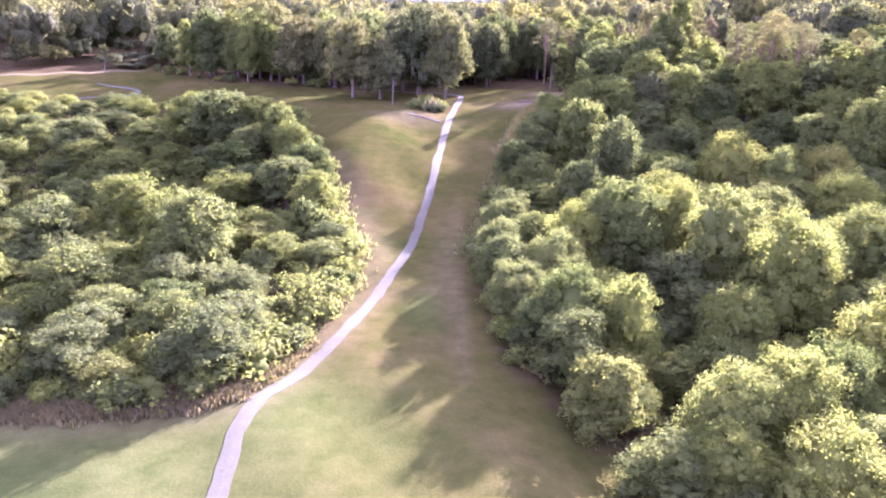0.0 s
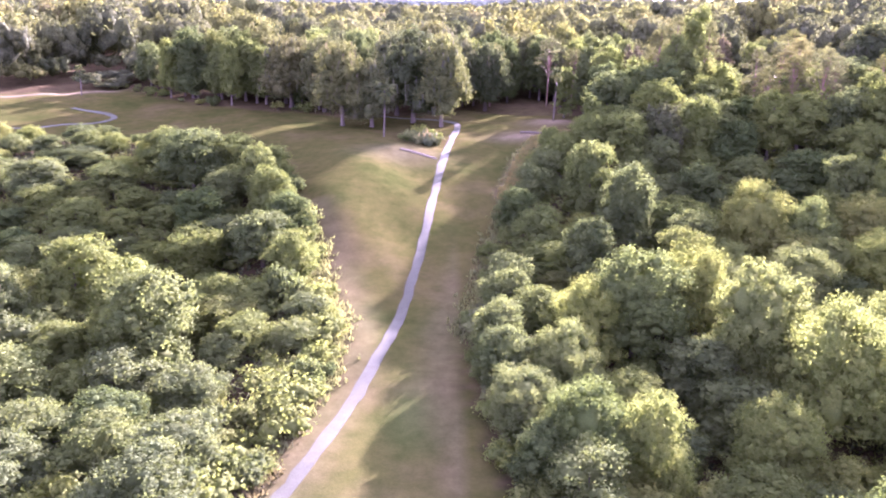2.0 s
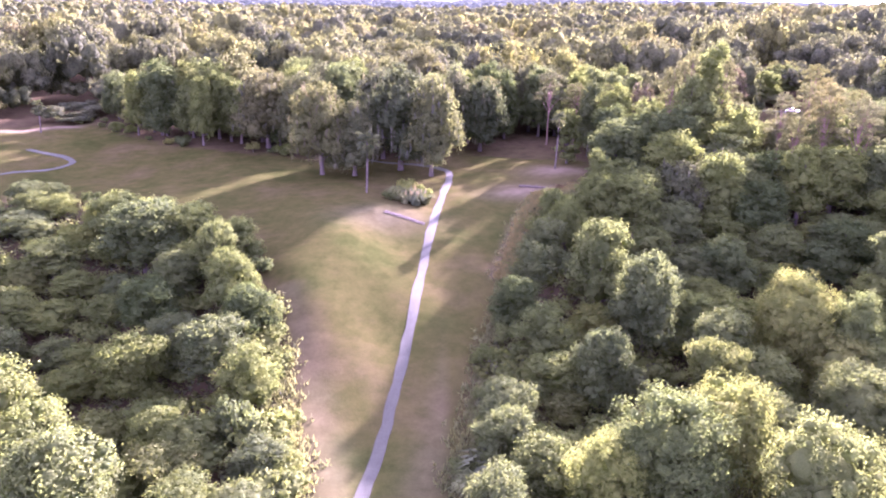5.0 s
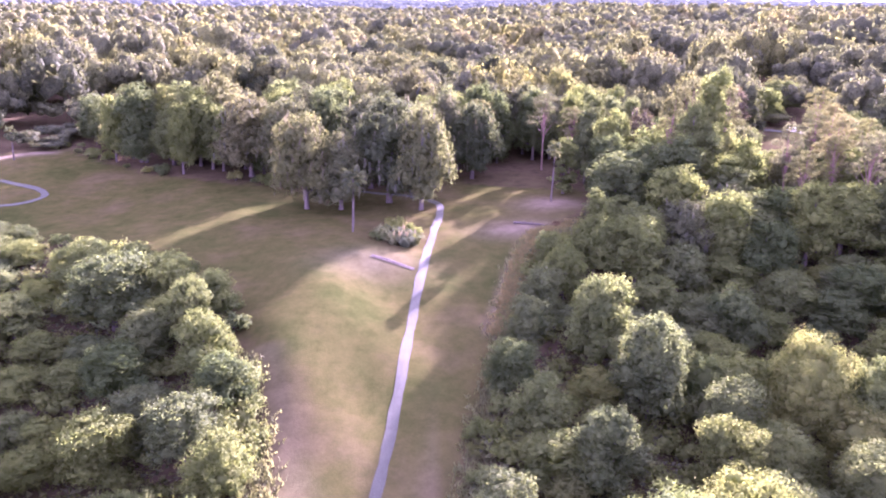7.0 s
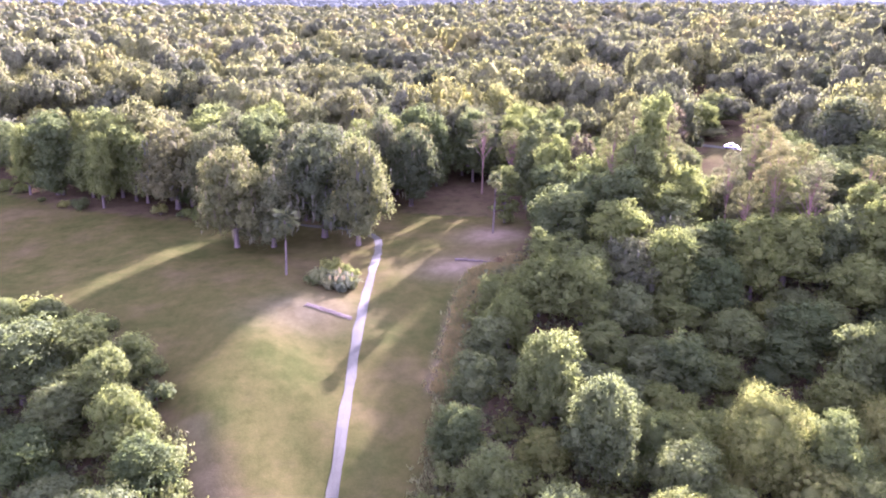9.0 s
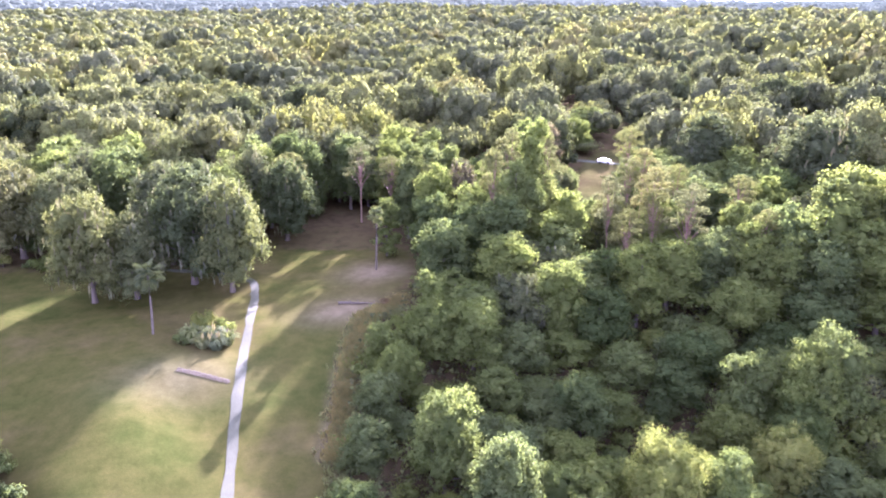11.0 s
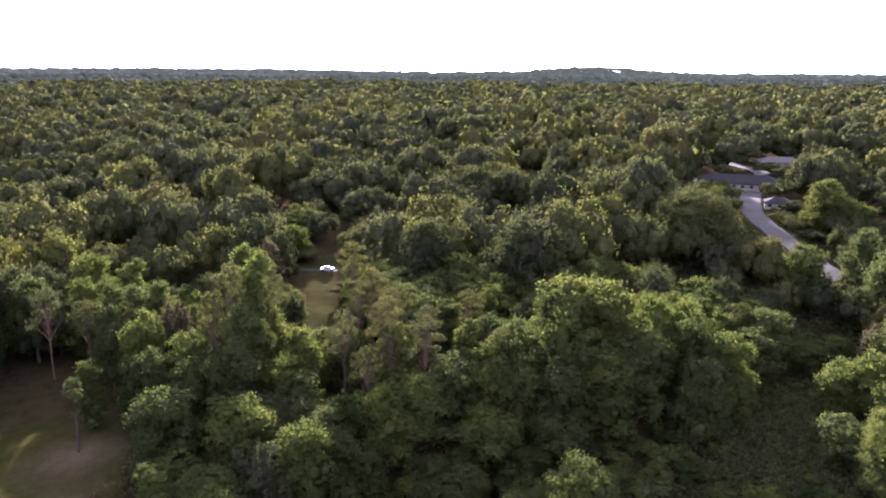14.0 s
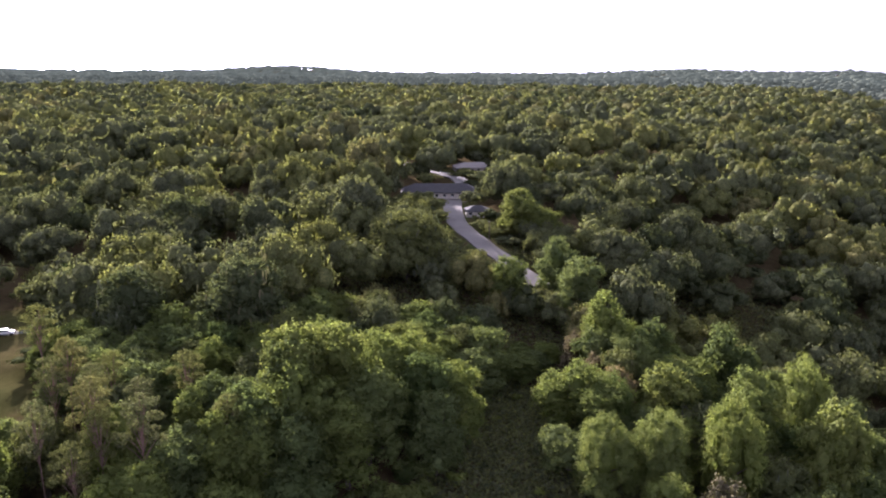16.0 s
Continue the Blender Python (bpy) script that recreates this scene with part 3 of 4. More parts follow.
LEAFY_RIGHT = [(93, 168, 23, 6), (84, 187, 18, 6.5), (85, 173, 19, 6), (37, 159, 18.5, 6), (31, 170, 22, 6), (26, 142, 13.5, 5), (19, 152, 12.5, 5), (12, 133, 9.5, 4.5), (47, 153, 12, 6), (40, 166, 14.5, 5.5),
               (43, 142, 12, 5), (16, 163, 13.5, 4.5), (44, 198, 24, 7), (52, 196, 19, 6), (63, 197, 15.5, 6), (71, 189, 15.5, 6), (83, 190, 16, 6), (58, 180, 16, 6), (78, 225, 21, 7), (98, 170, 25, 7), (16, 79, 7.5, 5), (9.5, 104, 9, 4.3), (9.5, 113, 9.5, 4.3), (11, 126, 9.5, 4.5), (20, 175, 15.5, 4.5), (24, 186, 17.5, 4.5), (28, 200, 19.5, 4.2), (28.5, 191, 19.5, 4.5), (12.5, 85, 7, 4), (18, 71, 6.5, 4.5), (22.5, 62, 2, 5), (28, 54, 0.5, 5)]
LEAFY_LEFT = [(-58, 133, 10, 7), (-38, 113, 12, 7.5), (-53, 180, 21, 8.5), (-38, 174, 19, 4.5), (-24, 139, 10.5, 4.5), (-31, 123, 5, 5), (-85, 174, 14, 7), (-85, 197, 13, 7), (-66, 123, 9, 6.5), (-63, 194, 18.5, 7),
              (-46, 163, 12, 6), (-43, 147, 9, 6), (-31, 148, 11.5, 6), (-34, 131, 5, 4.5), (-46, 186, 19, 6.5), (-33, 166, 16, 5), (-36, 183, 17, 4.5), (-29, 100, 5, 5), (-71, 162, 9, 6), (-50, 97, 8, 7), (-45, 122, 11, 6), (-28, 158, 13, 5), (-72, 146, 6, 6)]
TALL_RIGHT = [(56, 221, 28, 6), (66, 238, 41, 5), (74, 249, 48, 6), (82, 274, 45, 7), (50, 278, 39, 5), (70, 238, 37, 5), (37, 205, 27, 3.5), (38, 252, 30, 4), (111, 218, 33, 5), (128, 190, 31, 7), (60, 300, 38, 6)]
PINES = [(106, 250, 40, 5), (97, 214, 38.5, 4.5), (94, 224, 41, 4.5), (92, 219, 37, 4), (112, 207, 34.5, 4.5), (113, 272, 42, 5), (86, 229, 38, 4), (101, 234, 39, 4.5), (84, 216, 34, 4), (120, 228, 37, 4.5), (106, 226, 36, 4), (70, 253, 46, 4.5), (63, 246, 42, 4), (81, 257, 44.5, 4.5), (99, 245, 39, 4.5), (109, 239, 38, 4.5)]
OAKS = [(-8, 248, 40.5, 11), (0.5, 240.5, 38.5, 8.5), (-28.5, 242, 37, 8.5), (-20, 243, 31, 9), (15, 276, 35, 9), (-38, 269, 37, 10), (176, 216, 36, 8), (234, 246, 49, 16), (158, 249, 48, 13), (140, 273, 44.5, 12),
        (22, 311, 37, 11), (-4, 317, 42, 11), (-65, 298, 40, 12), (-14, 264, 38, 10), (-50, 276, 37, 11), (40, 316, 36, 9), (174, 306, 44, 10)]
BIG_DOME = [(134, 208, 42.5, 10), (160, 194, 35.5, 7), (144, 178, 30, 7), (118, 196, 31, 8), (124, 204, 38, 9), (141, 203, 41, 9), (149, 196, 38, 8.5), (151, 186, 34.5, 8), (137, 191, 35, 9), (128, 194, 34, 8), (156, 180, 32, 7), (112, 200, 31, 7), (168, 203, 34, 7), (67, 240, 34, 7), (76, 246, 38, 7), (61, 231, 34, 8), (79, 236, 33, 7), (132, 208, 40.5, 9), (117, 205, 36, 8), (157, 200, 36, 8), (145, 209, 40, 8), (109, 206, 32, 7)]
WOODS_RIGHT = [(172, 150, 28.5, 7), (201, 164, 30, 6.5), (209, 162, 38, 8), (239, 182, 39, 9), (257, 197, 41, 8), (236, 206, 37, 8), (139, 355, 36, 9), (307, 236, 48, 10), (309, 224, 40, 8), (280, 331, 44, 10), (279, 300, 42.5, 9), (227, 344, 46, 10), (165, 457, 38, 9), (55, 323, 36, 8)]
WOODS_BACK = [(85, 393, 40, 9), (52, 258, 36, 6), (57, 246, 34, 6), (47, 269, 35, 5), (36, 301, 37, 6.5), (24, 297, 36, 6), (125, 334, 35, 6), (97, 369, 35, 8), (153, 325, 36, 6), (185, 139, 30, 8), (213, 152, 31, 8), (190, 121, 31, 8), (184, 104, 30, 8), (218, 131, 32, 8)]
GOLDEN = [(49, 338, 41, 7.5), (36, 336, 40, 6)]
for x, y, top, r in WILLOWS + PALE_RIGHT:
    set_out("willow", x, y, top, r)
for x, y, top, r in LEAFY_RIGHT + LEAFY_LEFT:
    set_out("leafy", x, y, top, r)
for x, y, top, r in TALL_RIGHT:
    set_out("slender", x, y, top, r)
for x, y, top, r in PINES:
    set_out("pine", x, y, top, r)
for x, y, top, r in OAKS:
    set_out("oak", x, y, top, r)
for x, y, top, r in WOODS_RIGHT + WOODS_BACK + BIG_DOME:
    set_out("far_leafy", x, y, top, r)
for x, y, top, r in [(204, 170, 27, 4.5), (213, 168, 28, 5), (193, 160, 26, 4.5), (184, 150, 27, 6), (150, 118, 24, 6), (100, 300, 38, 6), (60, 262, 36, 5)]:
    set_out("brown", x, y, top, r)
for x, y, top, r in GOLDEN:
    set_out("gold", x, y, top, r)

# the rest of the near woods, filled in between
NEAR = 225.0
HOLLOW = [(100, 112), (138, 112), (146, 140), (160, 160), (186, 168), (186, 184), (158, 180), (122, 188), (104, 182), (108, 160)]
GULLY = [(138, 160), (150, 151), (168, 158), (186, 166), (196, 176), (185, 185), (165, 181), (144, 172)]
DELL = [(186, 164), (218, 177), (236, 188), (216, 206), (185, 188)]
LANE = [(-60, 210), (12, 327)]  # a gap between crowns that lets a strip of sun onto the grass
marks = np.array(SET)
spots = []
for gx in np.arange(-175, 275, 8.8):
    for gy in np.arange(48, 372, 8.8):
        x, y = gx + rng.uniform(-3.2, 3.2), gy + rng.uniform(-3.2, 3.2)
        far = math.hypot(x - 8, y - 95)
        bearing = math.degrees(math.atan2(x, y + 5))
        if far > NEAR or not -42 < bearing < 85:
            continue
        spots.append((x, y))
spots = np.array(spots)
free = ~is_open(spots[:, 0], spots[:, 1])
edge = np.minimum(off_line(MEADOW + MEADOW[:1], *spots.T), np.minimum(off_line(YARD + YARD[:1], *spots.T), off_line(ROAD_LINE, *spots.T) - 6))
litter = inside(LITTER, *spots.T)
for (x, y), ok, e, lit in zip(spots, free, edge, litter):
    d = np.hypot(marks[:, 0] - x, marks[:, 1] - y)
    if not ok or e < (5.5 if 10 < x < 40 and 172 < y < 226 else 2.5) or (d < 0.6 * marks[:, 3] + 2.0).any() or lit and rng.uniform() < 0.1:
        continue
    w = 1 / (d + 4) ** 3
    z = float(height(x, y))
    top = (w * (marks[:, 2] - height(marks[:, 0], marks[:, 1]))).sum() / w.sum()
    tall = max(3.5, top * rng.uniform(0.28, 0.78))
    if y > 200 or x > 175:
        tall = max(tall, rng.uniform(12, 18))
    if y > 225 and x < 40:
        tall = max(tall, rng.uniform(19, 25))
    r = min(e * 0.9 + 1.5, rng.uniform(5.0, 7.0) * (1.2 if tall > 12 else 1))
    if -80 < x < -26 and 126 < y < 172:
        tall = rng.uniform(4.5, 7.5)
    if x < -50 and 180 < y < 232:
        tall = min(tall, 5.5)
    if inside(HOLLOW, np.array([x]), np.array([y]))[0]:
        tall = rng.uniform(2.5, 4.5)
    if inside(GULLY, np.array([x]), np.array([y]))[0]:
        continue
    if inside(DELL, np.array([x]), np.array([y]))[0]:
        tall = rng.uniform(6, 9)
    if 5 < x < 50 and 150 < y < 218:
        tall = min(tall, 4 + 0.5 * e)
    if off_line(LANE, x, y) < 1.4 + 0.8 * r:
        continue
    tall = min(tall, float(lowest_view(x, y, r)) - z, float(sunny(x, y, r)))
    if tall < 2:
        continue
    r = min(r, 0.5 * tall + 1.6)
    if tall < 6:
        set_out("leafy" if rng.uniform() < 0.7 else "willow", x, y, None, r, tall)
        continue
    pick = rng.uniform()
    if lit:
        set_out("pine" if pick < 0.4 else "slender", x, y, None, rng.uniform(4.5, 6.5), rng.uniform(20, 25))
        continue
    if y > 205 or x > 105 or x < -95:
        key = "far_leafy" if tall < 11 else "oak" if pick < 0.22 else "pine" if pick < 0.28 and tall > 20 else "far_leafy"
    elif x > 5 and y < 165:
        key = "willow" if pick < 0.4 else "leafy"
    else:
        key = "leafy"
    set_out(key, x, y, None, r, tall)

# the dark second row behind the oaks
for i, x in enumerate(np.arange(-112, 14, 6.5)):
    if i % 5 == 2:
        continue
    y = float(np.interp(x, [p[0] for p in BACK_EDGE], [p[1] for p in BACK_EDGE])) + rng.uniform(6, 17)
    if off_line(LANE, x, y) > 6:
        set_out("far_leafy" if i % 3 else "leafy", x, y, None, rng.uniform(5, 6.5), rng.uniform(13, 19))

# low bushes in the hollow
for gx in np.arange(98, 192, 6.5):
    for gy in np.arange(106, 192, 6.5):
        x, y = gx + rng.uniform(-2.5, 2.5), gy + rng.uniform(-2.5, 2.5)
        low = inside(GULLY, np.array([x]), np.array([y]))[0]
        if (low or inside(HOLLOW, np.array([x]), np.array([y]))[0]) and rng.uniform() < (0.25 if low else 0.7):
            t = rng.uniform(0.8, 1.6) if low else rng.uniform(2.0, 5.0)
            set_out("shrub", x, y, None, t * rng.uniform(0.8, 1.1), t)

# low growth that closes the floor of the near woods
def low_growth():
    """Many small bushes between the trees, as one mass."""
    g = np.random.default_rng(12)
    shapes = [shrub(s, 1, 1, 520, 0.085, LEAF)[0] for s in (91, 92, 93)]
    marks = np.array(SET)
    vert, face, way, count = [], [], [], 0
    for gx in np.arange(-100, 105, 5.2):
        for gy in np.arange(52, 215, 5.2):
            x, y = gx + g.uniform(-2, 2), gy + g.uniform(-2, 2)
            clear = np.hypot(marks[:, 0] - x, marks[:, 1] - y) - 0.7 * marks[:, 3]
            if math.hypot(x - 5, y - 60) > 165 or not -40 < math.degrees(math.atan2(x, y + 5)) < 60 or is_open(np.array([x]), np.array([y]))[0] or clear.min() < 0 or off_line(RIGHT_EDGE, x, y) < 3:
                continue
            t, a = g.uniform(1.6, 3.8), g.uniform(0, 6.28)
            v, f, w = shapes[int(g.integers(0, 3))]
            turn = np.array([(math.cos(a), -math.sin(a), 0), (math.sin(a), math.cos(a), 0), (0, 0, 1)]).T
            vert.append(v @ turn * (t * g.uniform(0.9, 1.2),) * (1, 1, 0.9) + (x, y, float(height(x, y)) - 0.05))
            way.append(w @ turn)
            face.append(f + count)
            count += len(v)
    me = mesh_of("low_growth", np.concatenate(vert), np.concatenate(face), LEAF, True, None, np.concatenate(way))
    return tagged(new("low_bushes", me), "low green bushes crowding the floor of the woods", "undergrowth", "", "stuff")


low_growth()

# shrubs along the edges of the woods
for line, reach in ((LEFT_EDGE[1:12], 5.5), (RIGHT_EDGE[2:11], 4.0), (BACK_EDGE[2:6], 6.0)):
    for x, y in smooth_line(line, 5)[::1]:
        for _ in range(2):
            sx, sy = x + rng.uniform(-reach, reach), y + rng.uniform(-3, 3)
            if not inside(MEADOW, np.array([sx]), np.array([sy]))[0] and not (10 < sx < 40 and 172 < sy < 226):
                t = rng.uniform(1.4, 3.4)
                set_out("shrub", sx, sy, None, t * rng.uniform(0.7, 1.0), t)
for key in KINDS:
    for spare in KINDS[key][2][KINDS[key][3][0]:]:
        for ob in (*spare.children_recursive, spare):
            bpy.data.objects.remove(ob)

# bright bushes in front of the woods
for x, y, t, r in [(-36, 80, 5, 4), (-45, 75, 2.4, 1.8), (-31.5, 77, 3.8, 2), (-27, 88, 4, 2.2), (-21, 96, 3.5, 2), (-23, 131, 8, 3), (-22, 118, 4, 2.5), (-16, 108, 3, 2)]:
    set_out("shrub", x, y, None, r, t)

# ---- far woods, one mass ----
taken = np.array(SET)


def woods(rmin, rmax, gap, lumps, leaf_n, leaf_size, wide=(-46, 108)):
    """Crowns set out over a ring from rmin to rmax."""
    g = np.random.default_rng(int(rmin))
    area = math.pi * (rmax ** 2 - rmin ** 2) * (wide[1] - wide[0]) / 360
    n = int(area / gap ** 2)
    r = np.sqrt(g.uniform(rmin ** 2, rmax ** 2, n))
    a = np.radians(g.uniform(*wide, n))
    x, y = 8 + r * np.sin(a), 95 + r * np.cos(a)
    ok = ~is_open(x, y) & (off_line(ROAD_LINE, x, y) > 9)
    if wide[1] > 200:
        ok &= y < -25 - 0.6 * np.abs(x)
    for bx, by, br in HOUSE_SPOTS:
        ok &= np.hypot(x - bx, y - by) > br
    x, y = x[ok], y[ok]
    patch = np.sin(x * 0.011 + 1) * np.sin(y * 0.009) + np.sin(x * 0.023 - y * 0.017)
    big = np.where(g.uniform(size=len(x)) < 0.28, g.uniform(0.65, 1.05, len(x)), 0.75 * g.beta(1.6, 3.0, len(x)))
    w = gap * (0.4 + 0.8 * big)
    h = 7 + 18 * big + g.uniform(-2, 3, len(x)) + 2.5 * patch
    near = np.hypot(x - 8, y - 95) < 560
    h[near] = np.minimum(h[near], lowest_view(x[near], y[near], w[near]) - height(x[near], y[near]))
    h = np.minimum(h, sunny(x, y, w))
    ok = h > 2.5
    x, y, h, w, patch = x[ok], y[ok], h[ok], w[ok], patch[ok]
    n = len(x)
    base = np.stack([x, y, height(x, y)], 1)
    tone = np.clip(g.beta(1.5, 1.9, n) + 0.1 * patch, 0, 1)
    turn = g.uniform(0, 6.28, n)
    size = np.stack([w, w, h], 1)
    vert, face, way, at_tree, count = [], [], [], [], 0
    which = g.integers(0, 12, n)
    for i in range(12):
        mv, mf, mw = wood_shape(g, lumps, leaf_n, leaf_size / (0.8 * gap))
        mine = which == i
        k, c, q = mine.sum(), np.cos(turn[mine])[:, None], np.sin(turn[mine])[:, None]
        swing = lambda p: np.stack([c * p[None, :, 0] - q * p[None, :, 1], q * p[None, :, 0] + c * p[None, :, 1], np.repeat(p[None, :, 2], k, 0)], 2)
        vert.append((swing(mv) * size[mine][:, None] + base[mine][:, None]).reshape(-1, 3))
        way.append(swing(mw).reshape(-1, 3))
        face.append((mf[None] + count + len(mv) * np.arange(k)[:, None, None]).reshape(-1, 3))
        at_tree.append(np.repeat(tone[mine], len(mv)))
        count += k * len(mv)
    return np.concatenate(vert), np.concatenate(face), np.concatenate(at_tree), np.concatenate(way)


def wood_shape(g, lumps, leaf_n, leaf_size):
    """One far crown of unit height and width: a body, lumps over its upper side and loose leaf clumps on them."""
    d = sphere_ways(g, lumps, -0.25)
    at = np.concatenate([[(0, 0, 0.5)], np.array((0, 0, 0.54)) + d * (0.7, 0.7, 0.34) * g.uniform(0.75, 1.1, (lumps, 1))])
    rad = np.concatenate([[0.62], g.uniform(0.2, 0.42, lumps)]) if lumps else np.array([0.92])
    v, f, w = cores(g, at, rad[:, None] * (1, 1, 0.66) * (0.72 if leaf_n > 200 else 0.85 if leaf_n > 50 else 1.0), 0.13)
    out = np.repeat(np.concatenate([[(0, 0, 1.0)], d]), 20, axis=0)
    mid = v[f].mean(axis=1) - np.repeat(at, 20, axis=0)
    f = f[(mid * (out + (0, 0, 0.4))).sum(axis=1) > (-0.3 if lumps else -0.9) * np.repeat(rad, 20)]
    if leaf_n:
        pick = g.integers(0, len(at), leaf_n)
        e = unit(g.normal(size=(leaf_n, 3)) + 0.9 * np.concatenate([[(0, 0, 1.0)], d])[pick] + (0, 0, 0.3))
        p = at[pick] + e * (1, 1, 0.66) * (rad[pick] * g.uniform(0.7, 1.15, leaf_n))[:, None]
        lv, lf = leaves(g, p, unit(e + 0.5 * g.normal(size=e.shape)), leaf_size * g.uniform(0.6, 1.4, leaf_n), 0.7)
        v, f, w = np.concatenate([v, lv]), np.concatenate([f, lf + len(v)]), np.concatenate([w, np.repeat(unit(e + 0.25 * g.normal(size=e.shape)), 3, axis=0)])
    return v, f, w


FAR_HALLS = [(645, 1096, 16, 8), (637, 1017, 9, 7), (735, 995, 18, 8)]
HOUSE_SPOTS = [(x - 8, y - 13, 22) for x, y, _, _ in FAR_HALLS] + [(352, 304, 22), (150, 341, 7), (438, 332, 16), (325, 267, 10)]
SEEN = (-37, 97)


def joined(sheets):
    """Several sheets of crowns as one: places, faces, tones and ways."""
    base = np.cumsum([0] + [len(q[0]) for q in sheets])
    return [np.concatenate([q[0] for q in sheets]), np.concatenate([q[1] + k for q, k in zip(sheets, base)]), np.concatenate([q[2] for q in sheets]), np.concatenate([q[3] for q in sheets])]


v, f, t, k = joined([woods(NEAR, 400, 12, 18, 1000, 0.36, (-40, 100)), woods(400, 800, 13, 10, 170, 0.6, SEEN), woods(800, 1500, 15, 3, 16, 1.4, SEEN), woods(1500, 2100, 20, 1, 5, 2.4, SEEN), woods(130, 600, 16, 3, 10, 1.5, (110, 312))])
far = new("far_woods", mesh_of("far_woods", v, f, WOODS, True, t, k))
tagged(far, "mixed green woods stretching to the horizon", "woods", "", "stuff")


def haze_glow_material(name, glow):
    """The blue-grey last miles under the bright sky, haze put in as a glow."""
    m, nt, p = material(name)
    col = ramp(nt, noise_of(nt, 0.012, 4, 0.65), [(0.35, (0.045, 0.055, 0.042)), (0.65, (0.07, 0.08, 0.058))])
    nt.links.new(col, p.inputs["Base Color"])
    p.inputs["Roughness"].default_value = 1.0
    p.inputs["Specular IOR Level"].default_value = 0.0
    # faint emission stands in for the pale haze over far woods
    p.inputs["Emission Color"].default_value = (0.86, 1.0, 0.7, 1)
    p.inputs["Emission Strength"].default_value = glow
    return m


HAZE_GLOW = haze_glow_material("distance", 0.02)
v, f, t, k = woods(2900, 4750, 38, 1, 0, 1.0, SEEN)
tagged(new("backdrop", mesh_of("distant_woods", v, f, HAZE_GLOW, True, None, k)), "blue-grey wooded plain below the horizon, its haze a faint glow", "backdrop", "", "structure")
v, f, t, k = woods(2100, 2900, 22, 1, 3, 2.4, SEEN)
tagged(new("backdrop_woods", mesh_of("hazy_woods", v, f, haze_glow_material("near_distance", 0.009), True, None, k)), "grey-green far woods, their haze a faint glow", "backdrop", "", "structure")
turns = np.radians(np.arange(-42, 102.1, 0.25))
rx, ry = 5 + 4560 * np.sin(turns), 95 + 4560 * np.cos(turns)
top = height(rx, ry) - 2 + 1.5 * np.sin(turns * 61) + 1.2 * np.sin(turns * 143 + 1) + 0.8 * np.sin(turns * 310)
rows = [np.stack([rx * q, ry * q, z], 1) for q, z in ((0.985, top - 60), (0.995, top - 14), (0.998, top - 3), (1.0, top), (1.004, top - 4), (1.008, top - 60))]
n, v = len(turns), np.concatenate(rows)
i = (np.arange(5)[:, None] * n + np.arange(n - 1)[None]).ravel()
tagged(new("backdrop_ridge", mesh_of("low_ridge", v, np.stack([i, i + 1, i + n + 1, i + n], 1), HAZE_GLOW, True)), "low blue-grey wooded ridge on the horizon, its haze a faint glow", "backdrop", "", "structure")

# ---- ground, path and road ----
def spread(fine0, fine1, fine_step, ends):
    mid = np.arange(fine0, fine1 + 0.1, fine_step)
    out = np.geomspace(fine_step * 1.3, ends, 62)
    return np.concatenate([(fine0 - out)[::-1], mid, fine1 + out])


xs, ys = spread(-150, 165, 1.6, 4600), spread(40, 335, 1.6, 4500)
gx, gy = np.meshgrid(xs, ys)
gv = np.stack([gx, gy, height(gx, gy)], 2).reshape(-1, 3)
nx = len(xs)
i = (np.arange(len(ys) - 1)[:, None] * nx + np.arange(nx - 1)[None]).ravel()
ground = new("ground", mesh_of("ground", gv, np.stack([i, i + 1, i + nx + 1, i + nx], 1), GROUND, True))
tagged(ground, "dry yellow-green meadow turf and brown woodland floor", "ground", "", "structure")
fx, fy = gv[:, 0], gv[:, 1]
ring = MEADOW + MEADOW[:1]
depth = np.where(is_open(fx, fy), -1, 1) * np.minimum(np.minimum(off_line(ring, fx, fy), off_line(YARD + YARD[:1], fx, fy)), np.abs(off_line(ROAD_LINE, fx, fy) - 7))
jag = 1.2 * np.sin(fx * 0.9 + np.sin(fy * 0.7) * 2) + 0.9 * np.sin(fy * 1.3 + fx * 0.5)
woodland = step(-1.5, 2.5, depth + jag)
shade_floor = 0.75 * inside(LITTER, fx, fy)
# last term: a sunlit strip of far grass, its brightness painted as pale sand
bank = np.clip(0.36 * hump(fx, fy, -9, 202, 10, 7) + 0.8 * hump(fx, fy, 24, 222, 9, 5) + 0.85 * hump(fx, fy, 34, 240, 8, 6) + 0.95 * np.exp(-(off_line([(14.5, 179), (17.2, 189), (19.4, 198), (22.3, 208), (25.5, 216)], fx, fy) / 1.5) ** 2) + 0.9 * np.exp(-(off_line([(-175, 280), (-152, 286), (-137, 292), (-122, 304)], fx, fy) / 2.6) ** 2), 0, 1)
verge = 0.22 * np.exp(-((depth + 3.5) / 3) ** 2) * (fx < 5) * (fy < 170)
sandy = np.clip(bank + verge + 0.12 * inside(YARD, fx, fy), 0, 1)
green_verge = 0.9 * (np.abs(off_line(ROAD_LINE, fx, fy)) < 8)
lush = np.clip(green_verge + 1.0 * hump(fx, fy, -46, 54, 36, 16) + 0.6 * hump(fx, fy, -2, 99, 3, 9) + 0.45 * hump(fx, fy, -15, 70, 14, 12), 0, 1)
cover = np.stack([np.maximum(woodland, shade_floor), sandy, lush, np.ones_like(fx)], 1)
ground.data.attributes.new("cover", "FLOAT_COLOR", "POINT").data.foreach_set("color", cover.astype(np.float32).ravel())


